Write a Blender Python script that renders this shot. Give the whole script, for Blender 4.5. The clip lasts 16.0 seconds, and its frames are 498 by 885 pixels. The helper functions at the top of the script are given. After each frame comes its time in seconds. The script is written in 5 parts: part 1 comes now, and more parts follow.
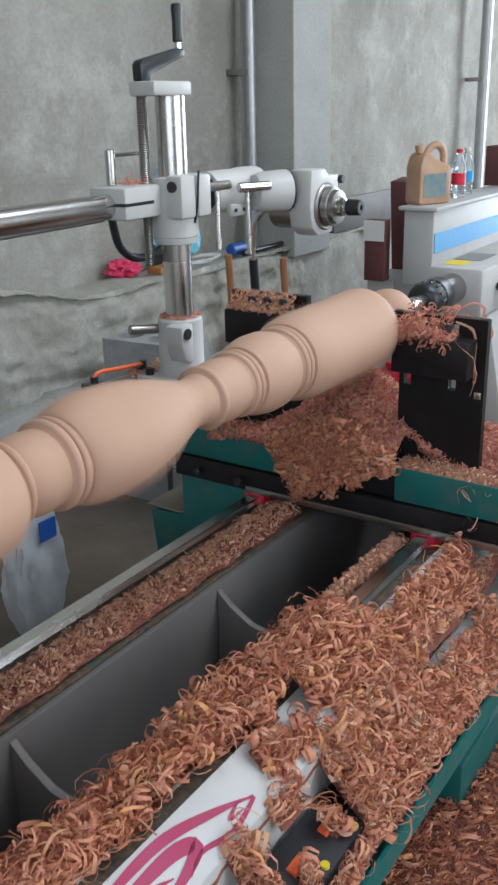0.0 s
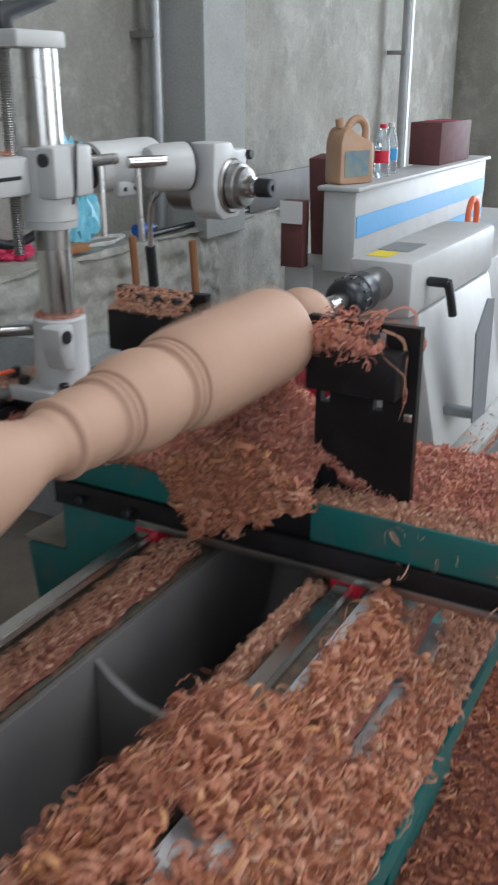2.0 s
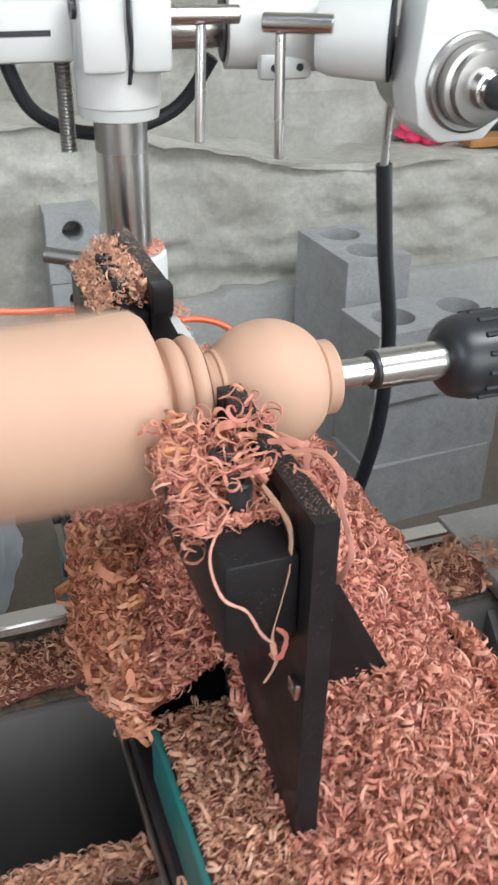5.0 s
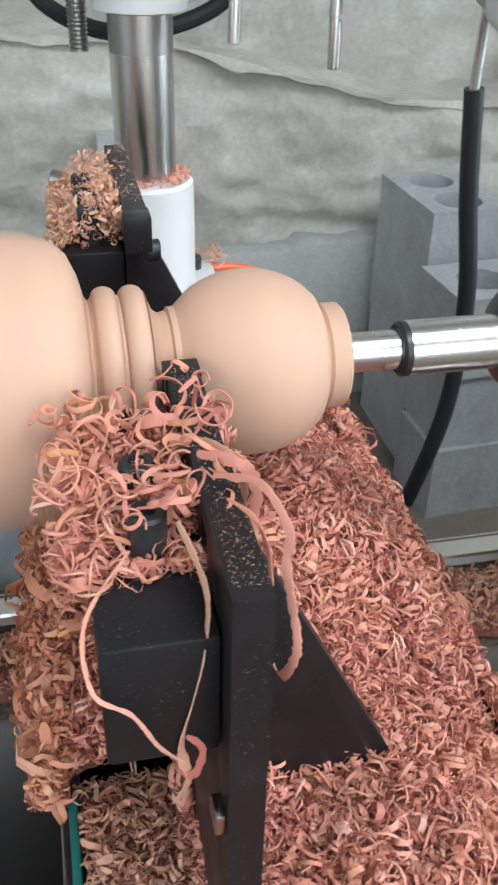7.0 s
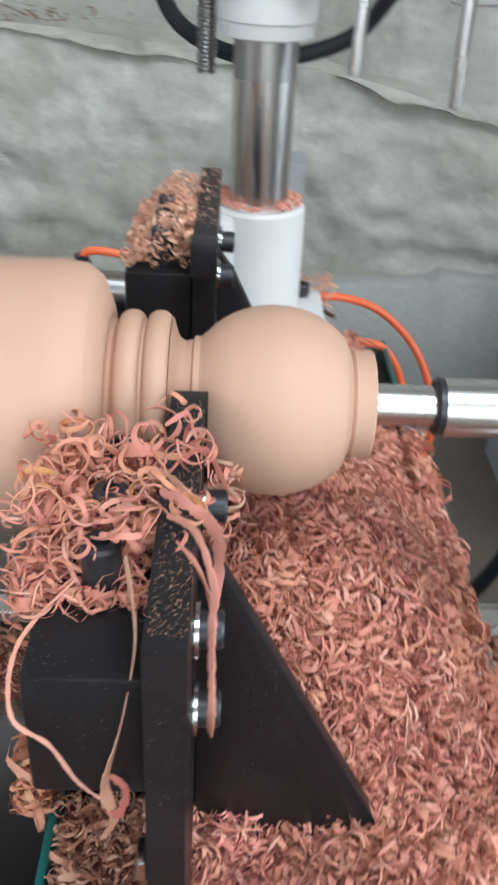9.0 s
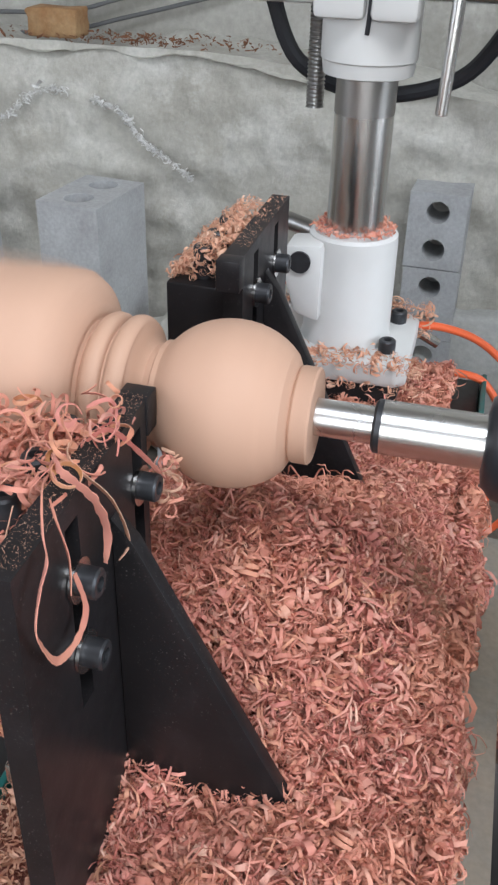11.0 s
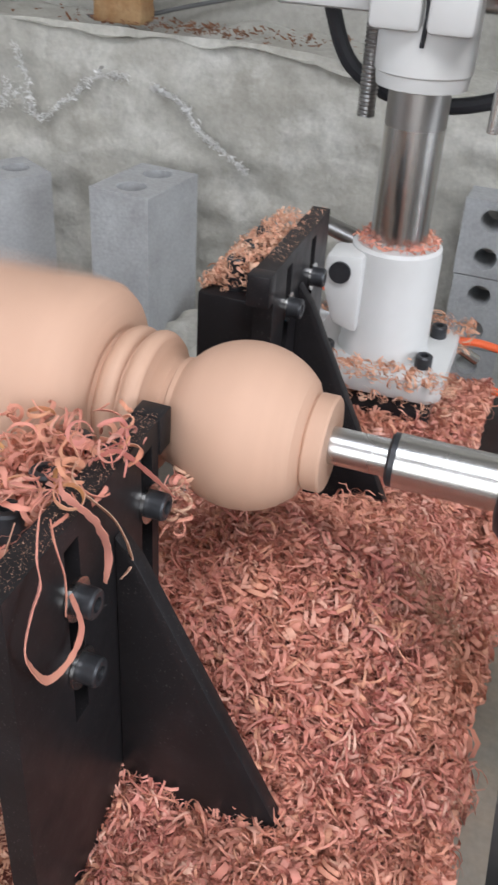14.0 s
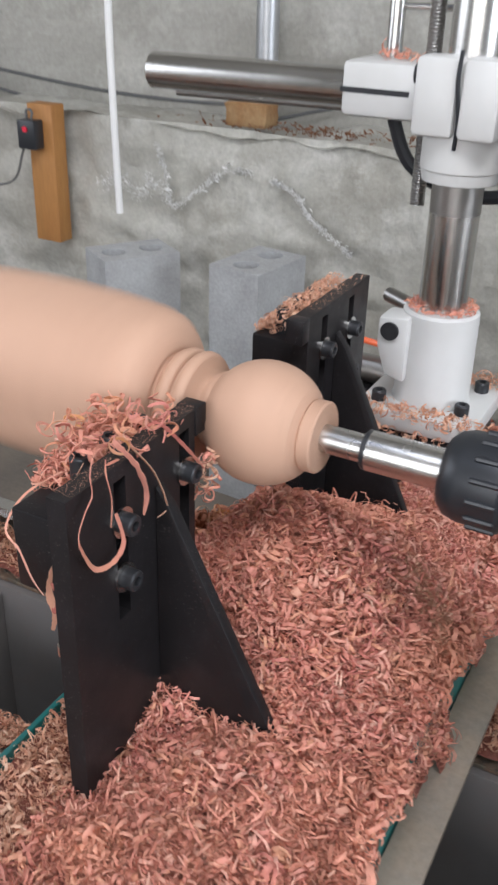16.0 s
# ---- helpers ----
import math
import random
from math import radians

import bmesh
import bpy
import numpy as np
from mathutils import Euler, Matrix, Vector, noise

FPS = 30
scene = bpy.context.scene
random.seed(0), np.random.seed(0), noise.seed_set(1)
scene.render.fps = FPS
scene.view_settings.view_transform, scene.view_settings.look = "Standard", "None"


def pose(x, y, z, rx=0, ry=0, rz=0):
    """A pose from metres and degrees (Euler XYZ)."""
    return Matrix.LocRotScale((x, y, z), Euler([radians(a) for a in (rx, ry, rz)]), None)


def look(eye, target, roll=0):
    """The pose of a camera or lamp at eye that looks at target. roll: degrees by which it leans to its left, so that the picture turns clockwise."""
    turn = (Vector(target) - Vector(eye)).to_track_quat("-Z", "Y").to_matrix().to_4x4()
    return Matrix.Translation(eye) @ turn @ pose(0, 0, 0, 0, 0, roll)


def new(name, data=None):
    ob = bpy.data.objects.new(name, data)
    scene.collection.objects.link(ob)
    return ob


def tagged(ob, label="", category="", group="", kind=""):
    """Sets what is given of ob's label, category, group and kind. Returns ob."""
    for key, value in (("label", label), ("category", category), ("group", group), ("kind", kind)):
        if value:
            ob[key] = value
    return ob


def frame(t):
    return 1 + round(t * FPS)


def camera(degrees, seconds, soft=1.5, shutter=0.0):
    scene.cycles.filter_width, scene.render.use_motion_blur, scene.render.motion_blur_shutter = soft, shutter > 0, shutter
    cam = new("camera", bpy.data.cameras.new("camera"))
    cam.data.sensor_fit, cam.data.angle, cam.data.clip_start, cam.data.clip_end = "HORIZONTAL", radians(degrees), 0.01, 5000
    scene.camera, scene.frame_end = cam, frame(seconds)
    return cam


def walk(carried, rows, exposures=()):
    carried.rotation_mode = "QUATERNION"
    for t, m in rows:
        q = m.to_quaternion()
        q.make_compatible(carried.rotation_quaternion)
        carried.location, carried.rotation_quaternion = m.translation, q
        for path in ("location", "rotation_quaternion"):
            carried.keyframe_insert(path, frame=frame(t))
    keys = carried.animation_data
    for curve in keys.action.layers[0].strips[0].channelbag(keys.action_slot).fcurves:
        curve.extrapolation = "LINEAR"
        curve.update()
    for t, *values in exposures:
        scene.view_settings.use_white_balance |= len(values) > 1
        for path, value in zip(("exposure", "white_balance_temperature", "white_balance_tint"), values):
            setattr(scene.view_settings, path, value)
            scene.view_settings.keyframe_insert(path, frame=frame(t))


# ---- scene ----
cam = camera(30.6, 16.0, shutter=0.8, soft=2.4)
PATH = [
    (0, (-1.94, -0.907, 1.519), (-0.383, 0.143, 0.829), -1.3),
    (0.5, (-1.921, -0.901, 1.531), (-0.353, 0.136, 0.846), -1.7),
    (1, (-1.85, -0.947, 1.53), (-0.302, 0.118, 0.844), -1.8),
    (1.5, (-1.714, -0.846, 1.526), (-0.111, 0.096, 0.789), -0.1),
    (2, (-1.592, -0.762, 1.49), (0.035, 0.137, 0.752), 0.1),
    (2.5, (-1.277, -0.821, 1.497), (0.151, 0.318, 0.683), 0.1),
    (3, (-1.029, -0.908, 1.52), (0.238, 0.382, 0.665), -0.9),
    (3.5, (-0.864, -0.802, 1.514), (0.354, 0.514, 0.627), -1.3),
    (4, (-0.598, -0.764, 1.497), (0.402, 0.694, 0.563), -1.9),
    (4.2, (-0.504, -0.772, 1.49), (0.357, 0.75, 0.52), -1.7),
    (6.5, (-0.18, -0.589, 1.378), (0.272, 1.043, 0.313), 1.6),
    (7, (-0.127, -0.552, 1.36), (0.251, 1.067, 0.248), 1.6),
    (7.5, (-0.109, -0.56, 1.365), (0.176, 1.084, 0.263), 3.1),
    (8, (-0.076, -0.565, 1.363), (0.122, 1.082, 0.245), 3.1),
    (8.5, (-0.096, -0.58, 1.361), (0.142, 1.061, 0.243), 3.8),
    (9, (-0.034, -0.543, 1.367), (0.022, 1.134, 0.279), 3.1),
    (9.5, (0.045, -0.547, 1.376), (-0.17, 1.153, 0.344), 3.7),
    (9.7, (0.111, -0.577, 1.415), (-0.25, 1.078, 0.352), 0.7),
    (11.8, (0.164, -0.602, 1.392), (-0.257, 1.037, 0.325), 1.9),
    (12, (0.153, -0.614, 1.394), (-0.257, 1.023, 0.322), 2.5),
    (12.5, (0.1, -0.608, 1.406), (-0.235, 1.028, 0.305), 3.0),
    (13, (0.16, -0.58, 1.409), (-0.257, 1.041, 0.314), 3.4),
    (13.5, (0.17, -0.578, 1.416), (-0.282, 1.028, 0.313), 3.5),
    (14, (0.178, -0.565, 1.422), (-0.322, 1.033, 0.327), 3.6),
    (14.5, (0.197, -0.574, 1.424), (-0.419, 1.002, 0.357), 3.1),
    (15, (0.277, -0.602, 1.443), (-0.491, 0.922, 0.401), 2.4),
    (15.5, (0.299, -0.697, 1.464), (-0.453, 0.861, 0.461), 2.5),
    (16, (0.373, -0.754, 1.477), (-0.44, 0.81, 0.532), 1.7),
]
walk(cam, [(t, look(eye, target, roll)) for t, eye, target, roll in PATH],
     [(0, -0.77, 5900, 8), (1, -0.54, 5900, 8), (1.5, -0.66, 5850, 8), (2, -0.99, 5950, 9), (2.5, -0.65, 6100, 11), (3, -0.2, 6150, 10), (4, -0.1, 6200, 9), (8, -0.23, 5850, 6), (12, -0.45, 6050, 12), (16, -0.47, 6150, 13)])

# ---- world, sun, large lights, exposure ----
world = bpy.data.worlds.new("sky")
scene.world = world
world.use_nodes = True
_n = world.node_tree.nodes
_sky = _n.new("ShaderNodeTexSky")
_sky.sky_type = "NISHITA"
_sky.sun_disc = False
_sky.sun_elevation = radians(48)
_sky.sun_rotation = radians(150)
world.node_tree.links.new(_sky.outputs[0], _n["Background"].inputs[0])
_n["Background"].inputs[1].default_value = 0.12
sun = new("sun", bpy.data.lights.new("sun", "SUN"))
sun.data.energy, sun.data.angle, sun.data.color = 1.2, radians(12), (1.0, 0.96, 0.9)
sun.matrix_world = look((6, -7, 12), (0, 0, 0))
scene.view_settings.exposure = 0.0


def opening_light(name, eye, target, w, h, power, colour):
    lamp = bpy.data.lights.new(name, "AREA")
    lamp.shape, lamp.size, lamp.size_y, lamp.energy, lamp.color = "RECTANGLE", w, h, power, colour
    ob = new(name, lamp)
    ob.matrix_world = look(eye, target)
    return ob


opening_light("door_daylight", (7.35, -1.2, 2.1), (0, 0.2, 0.8), 3.4, 3.4, 470, (0.93, 0.97, 1.0))
opening_light("gate_daylight", (0.6, -5.3, 2.3), (0.3, 0.5, 0.9), 5.0, 3.2, 265, (1.0, 0.985, 0.95))
# overhead fill, added with its skylight to raise the ambient level
opening_light("roof_fill", (0.9, -1.6, 4.55), (0.6, 0.2, 0.5), 2.8, 1.6, 145, (0.97, 0.99, 1.0))
# added fill lamp; it brightens the headstock-side faces from an unseen, invented opening
opening_light("left_fill", (-3.95, -1.6, 2.2), (0, 0.2, 0.7), 3.0, 2.4, 95, (0.96, 0.98, 1.0))


# ---- materials ----
def material(name, colour, rough=0.6, metal=0.0, second=None, scale=8.0, bump=0.0, fine=120.0, island=None, spec=0.5,
             stain=None, stain_scale=2.0, stretch=None, specks=None, thin=0.0):
    m = bpy.data.materials.new(name)
    m.use_nodes = True
    nt = m.node_tree
    N, L = nt.nodes, nt.links
    b = N["Principled BSDF"]
    b.inputs["Roughness"].default_value = rough
    b.inputs["Metallic"].default_value = metal
    b.inputs["Specular IOR Level"].default_value = spec
    tc = N.new("ShaderNodeTexCoord")
    src = tc.outputs["Object"]
    if stretch:
        mp = N.new("ShaderNodeMapping")
        mp.inputs["Scale"].default_value = stretch
        L.new(src, mp.inputs[0])
        src = mp.outputs[0]

    def noise_tex(s, d=4.0, r=0.6):
        t = N.new("ShaderNodeTexNoise")
        t.inputs["Scale"].default_value, t.inputs["Detail"].default_value, t.inputs["Roughness"].default_value = s, d, r
        L.new(src, t.inputs["Vector"])
        return t.outputs["Fac"]

    def ramp(fac, a, c):
        t = N.new("ShaderNodeMapRange")
        t.inputs[1].default_value, t.inputs[2].default_value = a, c
        L.new(fac, t.inputs[0])
        return t.outputs[0]

    def mix(fac, a, c):
        t = N.new("ShaderNodeMix")
        t.data_type = "RGBA"
        L.new(fac, t.inputs[0])
        for socket, v in ((t.inputs[6], a), (t.inputs[7], c)):
            if isinstance(v, tuple):
                socket.default_value = (*v[:3], 1)
            else:
                L.new(v, socket)
        return t.outputs[2]

    col = colour
    if second:
        col = mix(ramp(noise_tex(scale), 0.32, 0.68), col, second)
    if island:
        g = N.new("ShaderNodeNewGeometry")
        cr = N.new("ShaderNodeValToRGB")
        L.new(g.outputs["Random Per Island"], cr.inputs[0])
        els = cr.color_ramp.elements
        els[0].color, els[1].color = (*island[0], 1), (*island[-1], 1)
        for i, c in enumerate(island[1:-1], 1):
            e = els.new(i / (len(island) - 1))
            e.color = (*c, 1)
        if second:
            col = mix(ramp(noise_tex(scale), 0.35, 0.75), cr.outputs[0], second)
        else:
            col = cr.outputs[0]
    if stain:
        col = mix(ramp(noise_tex(stain_scale, 6.0, 0.7), 0.5, 0.68), col, stain)
    if fine and not isinstance(col, tuple):
        dark = N.new("ShaderNodeMix")
        dark.data_type, dark.blend_type = "RGBA", "MULTIPLY"
        dark.inputs[0].default_value = 0.35
        L.new(col, dark.inputs[6])
        L.new(noise_tex(fine, 2.0), dark.inputs[7])
        col = dark.outputs[2]
    if specks:
        # sawdust caught on the surface: fine grains, thicker in patches
        both = N.new("ShaderNodeMath")
        both.operation = "MULTIPLY"
        L.new(ramp(noise_tex(620, 1.5, 0.6), 0.67, 0.8), both.inputs[0])
        L.new(ramp(noise_tex(13, 3.0), 0.4, 0.6), both.inputs[1])
        col = mix(both.outputs[0], col, specks)
    if isinstance(col, tuple):
        b.inputs["Base Color"].default_value = (*col, 1)
    else:
        L.new(col, b.inputs["Base Color"])
    if bump:
        bp = N.new("ShaderNodeBump")
        bp.inputs["Strength"].default_value, bp.inputs["Distance"].default_value = bump, 0.01
        L.new(noise_tex(max(scale * 2.5, 12), 8.0, 0.65), bp.inputs["Height"])
        L.new(bp.outputs[0], b.inputs["Normal"])
    rr = ramp(noise_tex(scale * 3), 0.2, 0.8)
    sc = N.new("ShaderNodeMapRange")
    sc.inputs[3].default_value, sc.inputs[4].default_value = max(rough - 0.08, 0.04), min(rough + 0.1, 1)
    L.new(rr, sc.inputs[0])
    L.new(sc.outputs[0], b.inputs["Roughness"])
    if thin:
        # thin wood lets some light through
        tr = N.new("ShaderNodeBsdfTranslucent")
        if isinstance(col, tuple):
            tr.inputs[0].default_value = (*col, 1)
        else:
            L.new(col, tr.inputs[0])
        ms = N.new("ShaderNodeMixShader")
        ms.inputs[0].default_value = thin
        L.new(b.outputs[0], ms.inputs[1])
        L.new(tr.outputs[0], ms.inputs[2])
        L.new(ms.outputs[0], N["Material Output"].inputs[0])
    return m


SHAVE = ((0.5, 0.2, 0.125), (0.64, 0.29, 0.18), (0.72, 0.37, 0.23), (0.56, 0.24, 0.16), (0.76, 0.46, 0.32), (0.72, 0.38, 0.15), (0.44, 0.17, 0.115), (0.68, 0.33, 0.22))
PINKS = ((0.6, 0.22, 0.18), (0.71, 0.32, 0.265), (0.5, 0.165, 0.135), (0.78, 0.46, 0.37), (0.66, 0.275, 0.215), (0.42, 0.13, 0.105), (0.74, 0.39, 0.25), (0.56, 0.2, 0.165), (0.8, 0.52, 0.4))
PALES = ((0.66, 0.36, 0.24), (0.74, 0.47, 0.33), (0.6, 0.3, 0.2), (0.77, 0.53, 0.39), (0.64, 0.34, 0.23), (0.7, 0.42, 0.28))
M = {
    "wall": material("raw_concrete", (0.455, 0.44, 0.395), 0.92, second=(0.32, 0.305, 0.268), scale=2.1, bump=0.6, fine=60, stain=(0.53, 0.515, 0.465), stain_scale=3.4),
    "ledge": material("broken_plaster", (0.56, 0.545, 0.485), 0.95, second=(0.42, 0.4, 0.345), scale=3.0, bump=1.0, fine=70, stain=(0.63, 0.615, 0.56), stain_scale=5.0),
    "pillar": material("cement_render", (0.52, 0.52, 0.495), 0.9, second=(0.42, 0.42, 0.395), scale=2.4, bump=0.25, fine=80),
    "floor": material("dusty_concrete_floor", (0.23, 0.19, 0.15), 0.85, second=(0.15, 0.13, 0.11), scale=3.0, bump=0.3, fine=90),
    "white": material("white_machine_paint", (0.57, 0.57, 0.56), 0.42, second=(0.51, 0.51, 0.495), scale=7.0, fine=0, bump=0.02),
    "white2": material("dusty_white_paint", (0.52, 0.515, 0.495), 0.5, second=(0.42, 0.405, 0.38), scale=9.0, fine=160),
    "green": material("teal_machine_paint", (0.008, 0.155, 0.146), 0.42, second=(0.012, 0.125, 0.118), scale=6.0, fine=0, stain=(0.06, 0.13, 0.12), stain_scale=14),
    "black": material("black_oxide_steel", (0.0115, 0.0105, 0.0112), 0.36, second=(0.016, 0.0145, 0.0155), scale=10.0, fine=0, bump=0.03, stain=(0.022, 0.02, 0.022), stain_scale=9, spec=0.22, specks=(0.2, 0.18, 0.17)),
    "bolt": material("black_bolt_steel", (0.045, 0.047, 0.052), 0.38, metal=0.45, second=(0.03, 0.03, 0.033), scale=60, fine=0),
    "steel": material("polished_steel", (0.64, 0.63, 0.615), 0.24, metal=1.0, second=(0.6, 0.59, 0.575), scale=1.5, fine=0),
    "steel_dull": material("dull_steel", (0.38, 0.37, 0.355), 0.34, metal=1.0, second=(0.33, 0.32, 0.31), scale=3, fine=0),
    "galv": material("galvanised_pipe", (0.5, 0.51, 0.52), 0.4, metal=0.8, second=(0.42, 0.43, 0.44), scale=18, fine=0),
    "inner": material("dark_bed_paint", (0.13, 0.125, 0.122), 0.55, second=(0.17, 0.157, 0.148), scale=3.5, bump=0.05, fine=0, stain=(0.15, 0.13, 0.12), stain_scale=5),
    "grime": material("oily_grime", (0.055, 0.048, 0.04), 0.45, second=(0.26, 0.16, 0.1), scale=60, bump=0.6, fine=200, stain=(0.1, 0.13, 0.1), stain_scale=18),
    "wood": material("fresh_turned_wood", (0.635, 0.41, 0.295), 0.6, second=(0.56, 0.345, 0.24), scale=7.0, fine=240, stretch=(0.25, 1, 1), spec=0.3),
    "shave": material("orange_wood_shavings", (0.7, 0.3, 0.17), 0.75, island=SHAVE, second=(0.62, 0.26, 0.16), scale=12.0, fine=0, spec=0.25, thin=0.14),
    "pink": material("pink_wood_shavings", (0.7, 0.3, 0.2), 0.75, island=PINKS, second=(0.7, 0.33, 0.22), scale=11.0, fine=0, spec=0.25, thin=0.13),
    "pale": material("pale_wood_chips", (0.72, 0.4, 0.24), 0.8, island=PALES, fine=0, spec=0.2, thin=0.22),
    # heap core: darker than the curls, painting in the shade deep between them
    "mound": material("shaded_packed_shavings", (0.48, 0.2, 0.15), 0.95, second=(0.3, 0.11, 0.085), scale=70, bump=1.0, fine=200, spec=0.1),
    "chipfloor": material("trodden_chips", (0.34, 0.16, 0.09), 0.95, second=(0.2, 0.1, 0.06), scale=55, bump=1.0, fine=160, spec=0.1),
    "rubber": material("black_rubber", (0.012, 0.013, 0.017), 0.5, fine=0),
    "plastic_black": material("black_plastic", (0.02, 0.022, 0.026), 0.35, fine=0),
    "block": material("grey_concrete_block", (0.5, 0.51, 0.51), 0.95, second=(0.4, 0.4, 0.4), scale=9, bump=0.6, fine=110),
    "hole": material("block_hollow", (0.12, 0.12, 0.12), 0.95, fine=0),
    "chair": material("varnished_chair_wood", (0.45, 0.2, 0.09), 0.4, second=(0.36, 0.15, 0.065), scale=9, fine=150, stretch=(1, 1, 0.2)),
    "seat": material("worn_brown_seat", (0.42, 0.33, 0.27), 0.5, second=(0.34, 0.26, 0.21), scale=12, fine=90),
    "plank": material("orange_plank_wood", (0.5, 0.24, 0.07), 0.6, second=(0.38, 0.16, 0.045), scale=8, fine=120, stretch=(1, 1, 0.15)),
    "blue": material("blue_stripe_paint", (0.05, 0.33, 0.66), 0.4, fine=0),
    "orange": material("orange_air_hose", (0.85, 0.15, 0.05), 0.35, fine=0),
    "cyan": material("cyan_plastic_film", (0.1, 0.5, 0.68), 0.3, second=(0.3, 0.65, 0.78), scale=25, fine=0),
    "pinkbag": material("pink_cloth", (0.75, 0.06, 0.16), 0.7, second=(0.6, 0.04, 0.12), scale=30, fine=0),
    "jug": material("amber_plastic", (0.56, 0.35, 0.22), 0.35, second=(0.47, 0.28, 0.17), scale=9, fine=0),
    "jug_label": material("blue_print_label", (0.12, 0.25, 0.38), 0.45, second=(0.3, 0.3, 0.2), scale=28, fine=0),
    "red": material("red_plastic", (0.62, 0.02, 0.05), 0.3, fine=0),
    "maroon": material("maroon_cardboard", (0.15, 0.05, 0.05), 0.7, second=(0.11, 0.038, 0.04), scale=10, fine=0),
    "yellow": material("yellow_label", (0.8, 0.62, 0.04), 0.5, fine=0),
    "bagwhite": material("milky_plastic_bag", (0.62, 0.64, 0.67), 0.4, second=(0.5, 0.52, 0.55), scale=14, fine=0),
    "paper": material("white_paper", (0.75, 0.74, 0.72), 0.8, fine=0),
    "magenta": material("magenta_print", (0.36, 0.012, 0.085), 0.5, fine=0),
    "lime": material("white_lime_streak", (0.82, 0.81, 0.78), 0.95, second=(0.7, 0.69, 0.66), scale=14, bump=0.5),
    "grey_panel": material("grey_sheet_metal", (0.3, 0.32, 0.34), 0.4, metal=0.3, second=(0.26, 0.28, 0.3), scale=5, fine=0),
    "zinc": material("dusty_zinc_sheet", (0.33, 0.3, 0.26), 0.5, metal=0.3, second=(0.42, 0.34, 0.26), scale=16, fine=120),
    "cable": material("grey_cable", (0.1, 0.1, 0.1), 0.5, fine=0),
    "rust": material("rusty_brick", (0.3, 0.15, 0.06), 0.9, second=(0.42, 0.27, 0.13), scale=18, bump=0.6, fine=90),
    "cap_blue": material("blue_plastic", (0.03, 0.1, 0.4), 0.35, fine=0),
}


def clear_plastic(name, colour):
    m = bpy.data.materials.new(name)
    m.use_nodes = True
    b = m.node_tree.nodes["Principled BSDF"]
    b.inputs["Base Color"].default_value = (*colour, 1)
    b.inputs["Transmission Weight"].default_value = 0.8
    b.inputs["Roughness"].default_value = 0.12
    b.inputs["IOR"].default_value = 1.2
    return m


M["bottle"] = clear_plastic("clear_bottle_plastic", (0.85, 0.92, 0.95))


# ---- mesh tools ----
def finish(bm, smooth=35):
    bmesh.ops.recalc_face_normals(bm, faces=bm.faces[:])
    if smooth:
        for f in bm.faces:
            f.smooth = True
        lim = radians(smooth)
        for e in bm.edges:
            if len(e.link_faces) == 2 and e.calc_face_angle(0.0) > lim:
                e.smooth = False
    return bm


def part(name, bm, mat, parent=None, label="", smooth=35):
    finish(bm, smooth)
    me = bpy.data.meshes.new(name)
    bm.to_mesh(me)
    bm.free()
    for m in mat if isinstance(mat, (list, tuple)) else (mat,):
        me.materials.append(m)
    ob = new(name, me)
    if parent is not None:
        ob.parent = parent
    if label:
        ob["label"] = label
    return ob


def thing(name, x, y, z, label, category, group="", kind=""):
    ob = new(name)
    ob.location = (x, y, z)
    ob.empty_display_size = 0.05
    return tagged(ob, label, category, group, kind)


def box(x0, x1, y0, y1, z0, z1, bevel=0.0, bm=None):
    bm2 = bmesh.new()
    bmesh.ops.create_cube(bm2, size=1)
    for v in bm2.verts:
        v.co = ((x0 + x1) / 2 + v.co.x * (x1 - x0), (y0 + y1) / 2 + v.co.y * (y1 - y0), (z0 + z1) / 2 + v.co.z * (z1 - z0))
    if bevel:
        bmesh.ops.bevel(bm2, geom=bm2.edges[:], offset=bevel, segments=2, profile=0.5, affect="EDGES")
    return merge(bm, bm2)


def merge(bm, bm2):
    if bm is None:
        return bm2
    me = bpy.data.meshes.new("tmp")
    bm2.to_mesh(me)
    bm2.free()
    bm.from_mesh(me)
    bpy.data.meshes.remove(me)
    return bm


def revolve(p0, p1, profile, seg=32, bm=None, wobble=None):
    """A solid of revolution: profile of (distance from p0 along p0-p1, radius)."""
    bm2 = bmesh.new()
    p0, p1 = Vector(p0), Vector(p1)
    axis = (p1 - p0).normalized()
    q = axis.to_track_quat("Z", "Y").to_matrix()
    rings = []
    for d, r in profile:
        ring = []
        for k in range(seg):
            a = 2 * math.pi * k / seg
            rr = r * (wobble(d, a) if wobble else 1)
            ring.append(bm2.verts.new(p0 + q @ Vector((rr * math.cos(a), rr * math.sin(a), d))))
        rings.append(ring)
    for a, b in zip(rings, rings[1:]):
        for k in range(seg):
            bm2.faces.new((a[k], a[(k + 1) % seg], b[(k + 1) % seg], b[k]))
    bm2.faces.new(rings[0][::-1])
    bm2.faces.new(rings[-1])
    return merge(bm, bm2)


def rod(p0, p1, r, seg=24, chamfer=0.0, bm=None, r1=None):
    d = (Vector(p1) - Vector(p0)).length
    r1 = r if r1 is None else r1
    if chamfer:
        prof = [(0, r - chamfer), (chamfer, r), (d - chamfer, r1), (d, r1 - chamfer)]
    else:
        prof = [(0, r), (d, r1)]
    return revolve(p0, p1, prof, seg, bm)


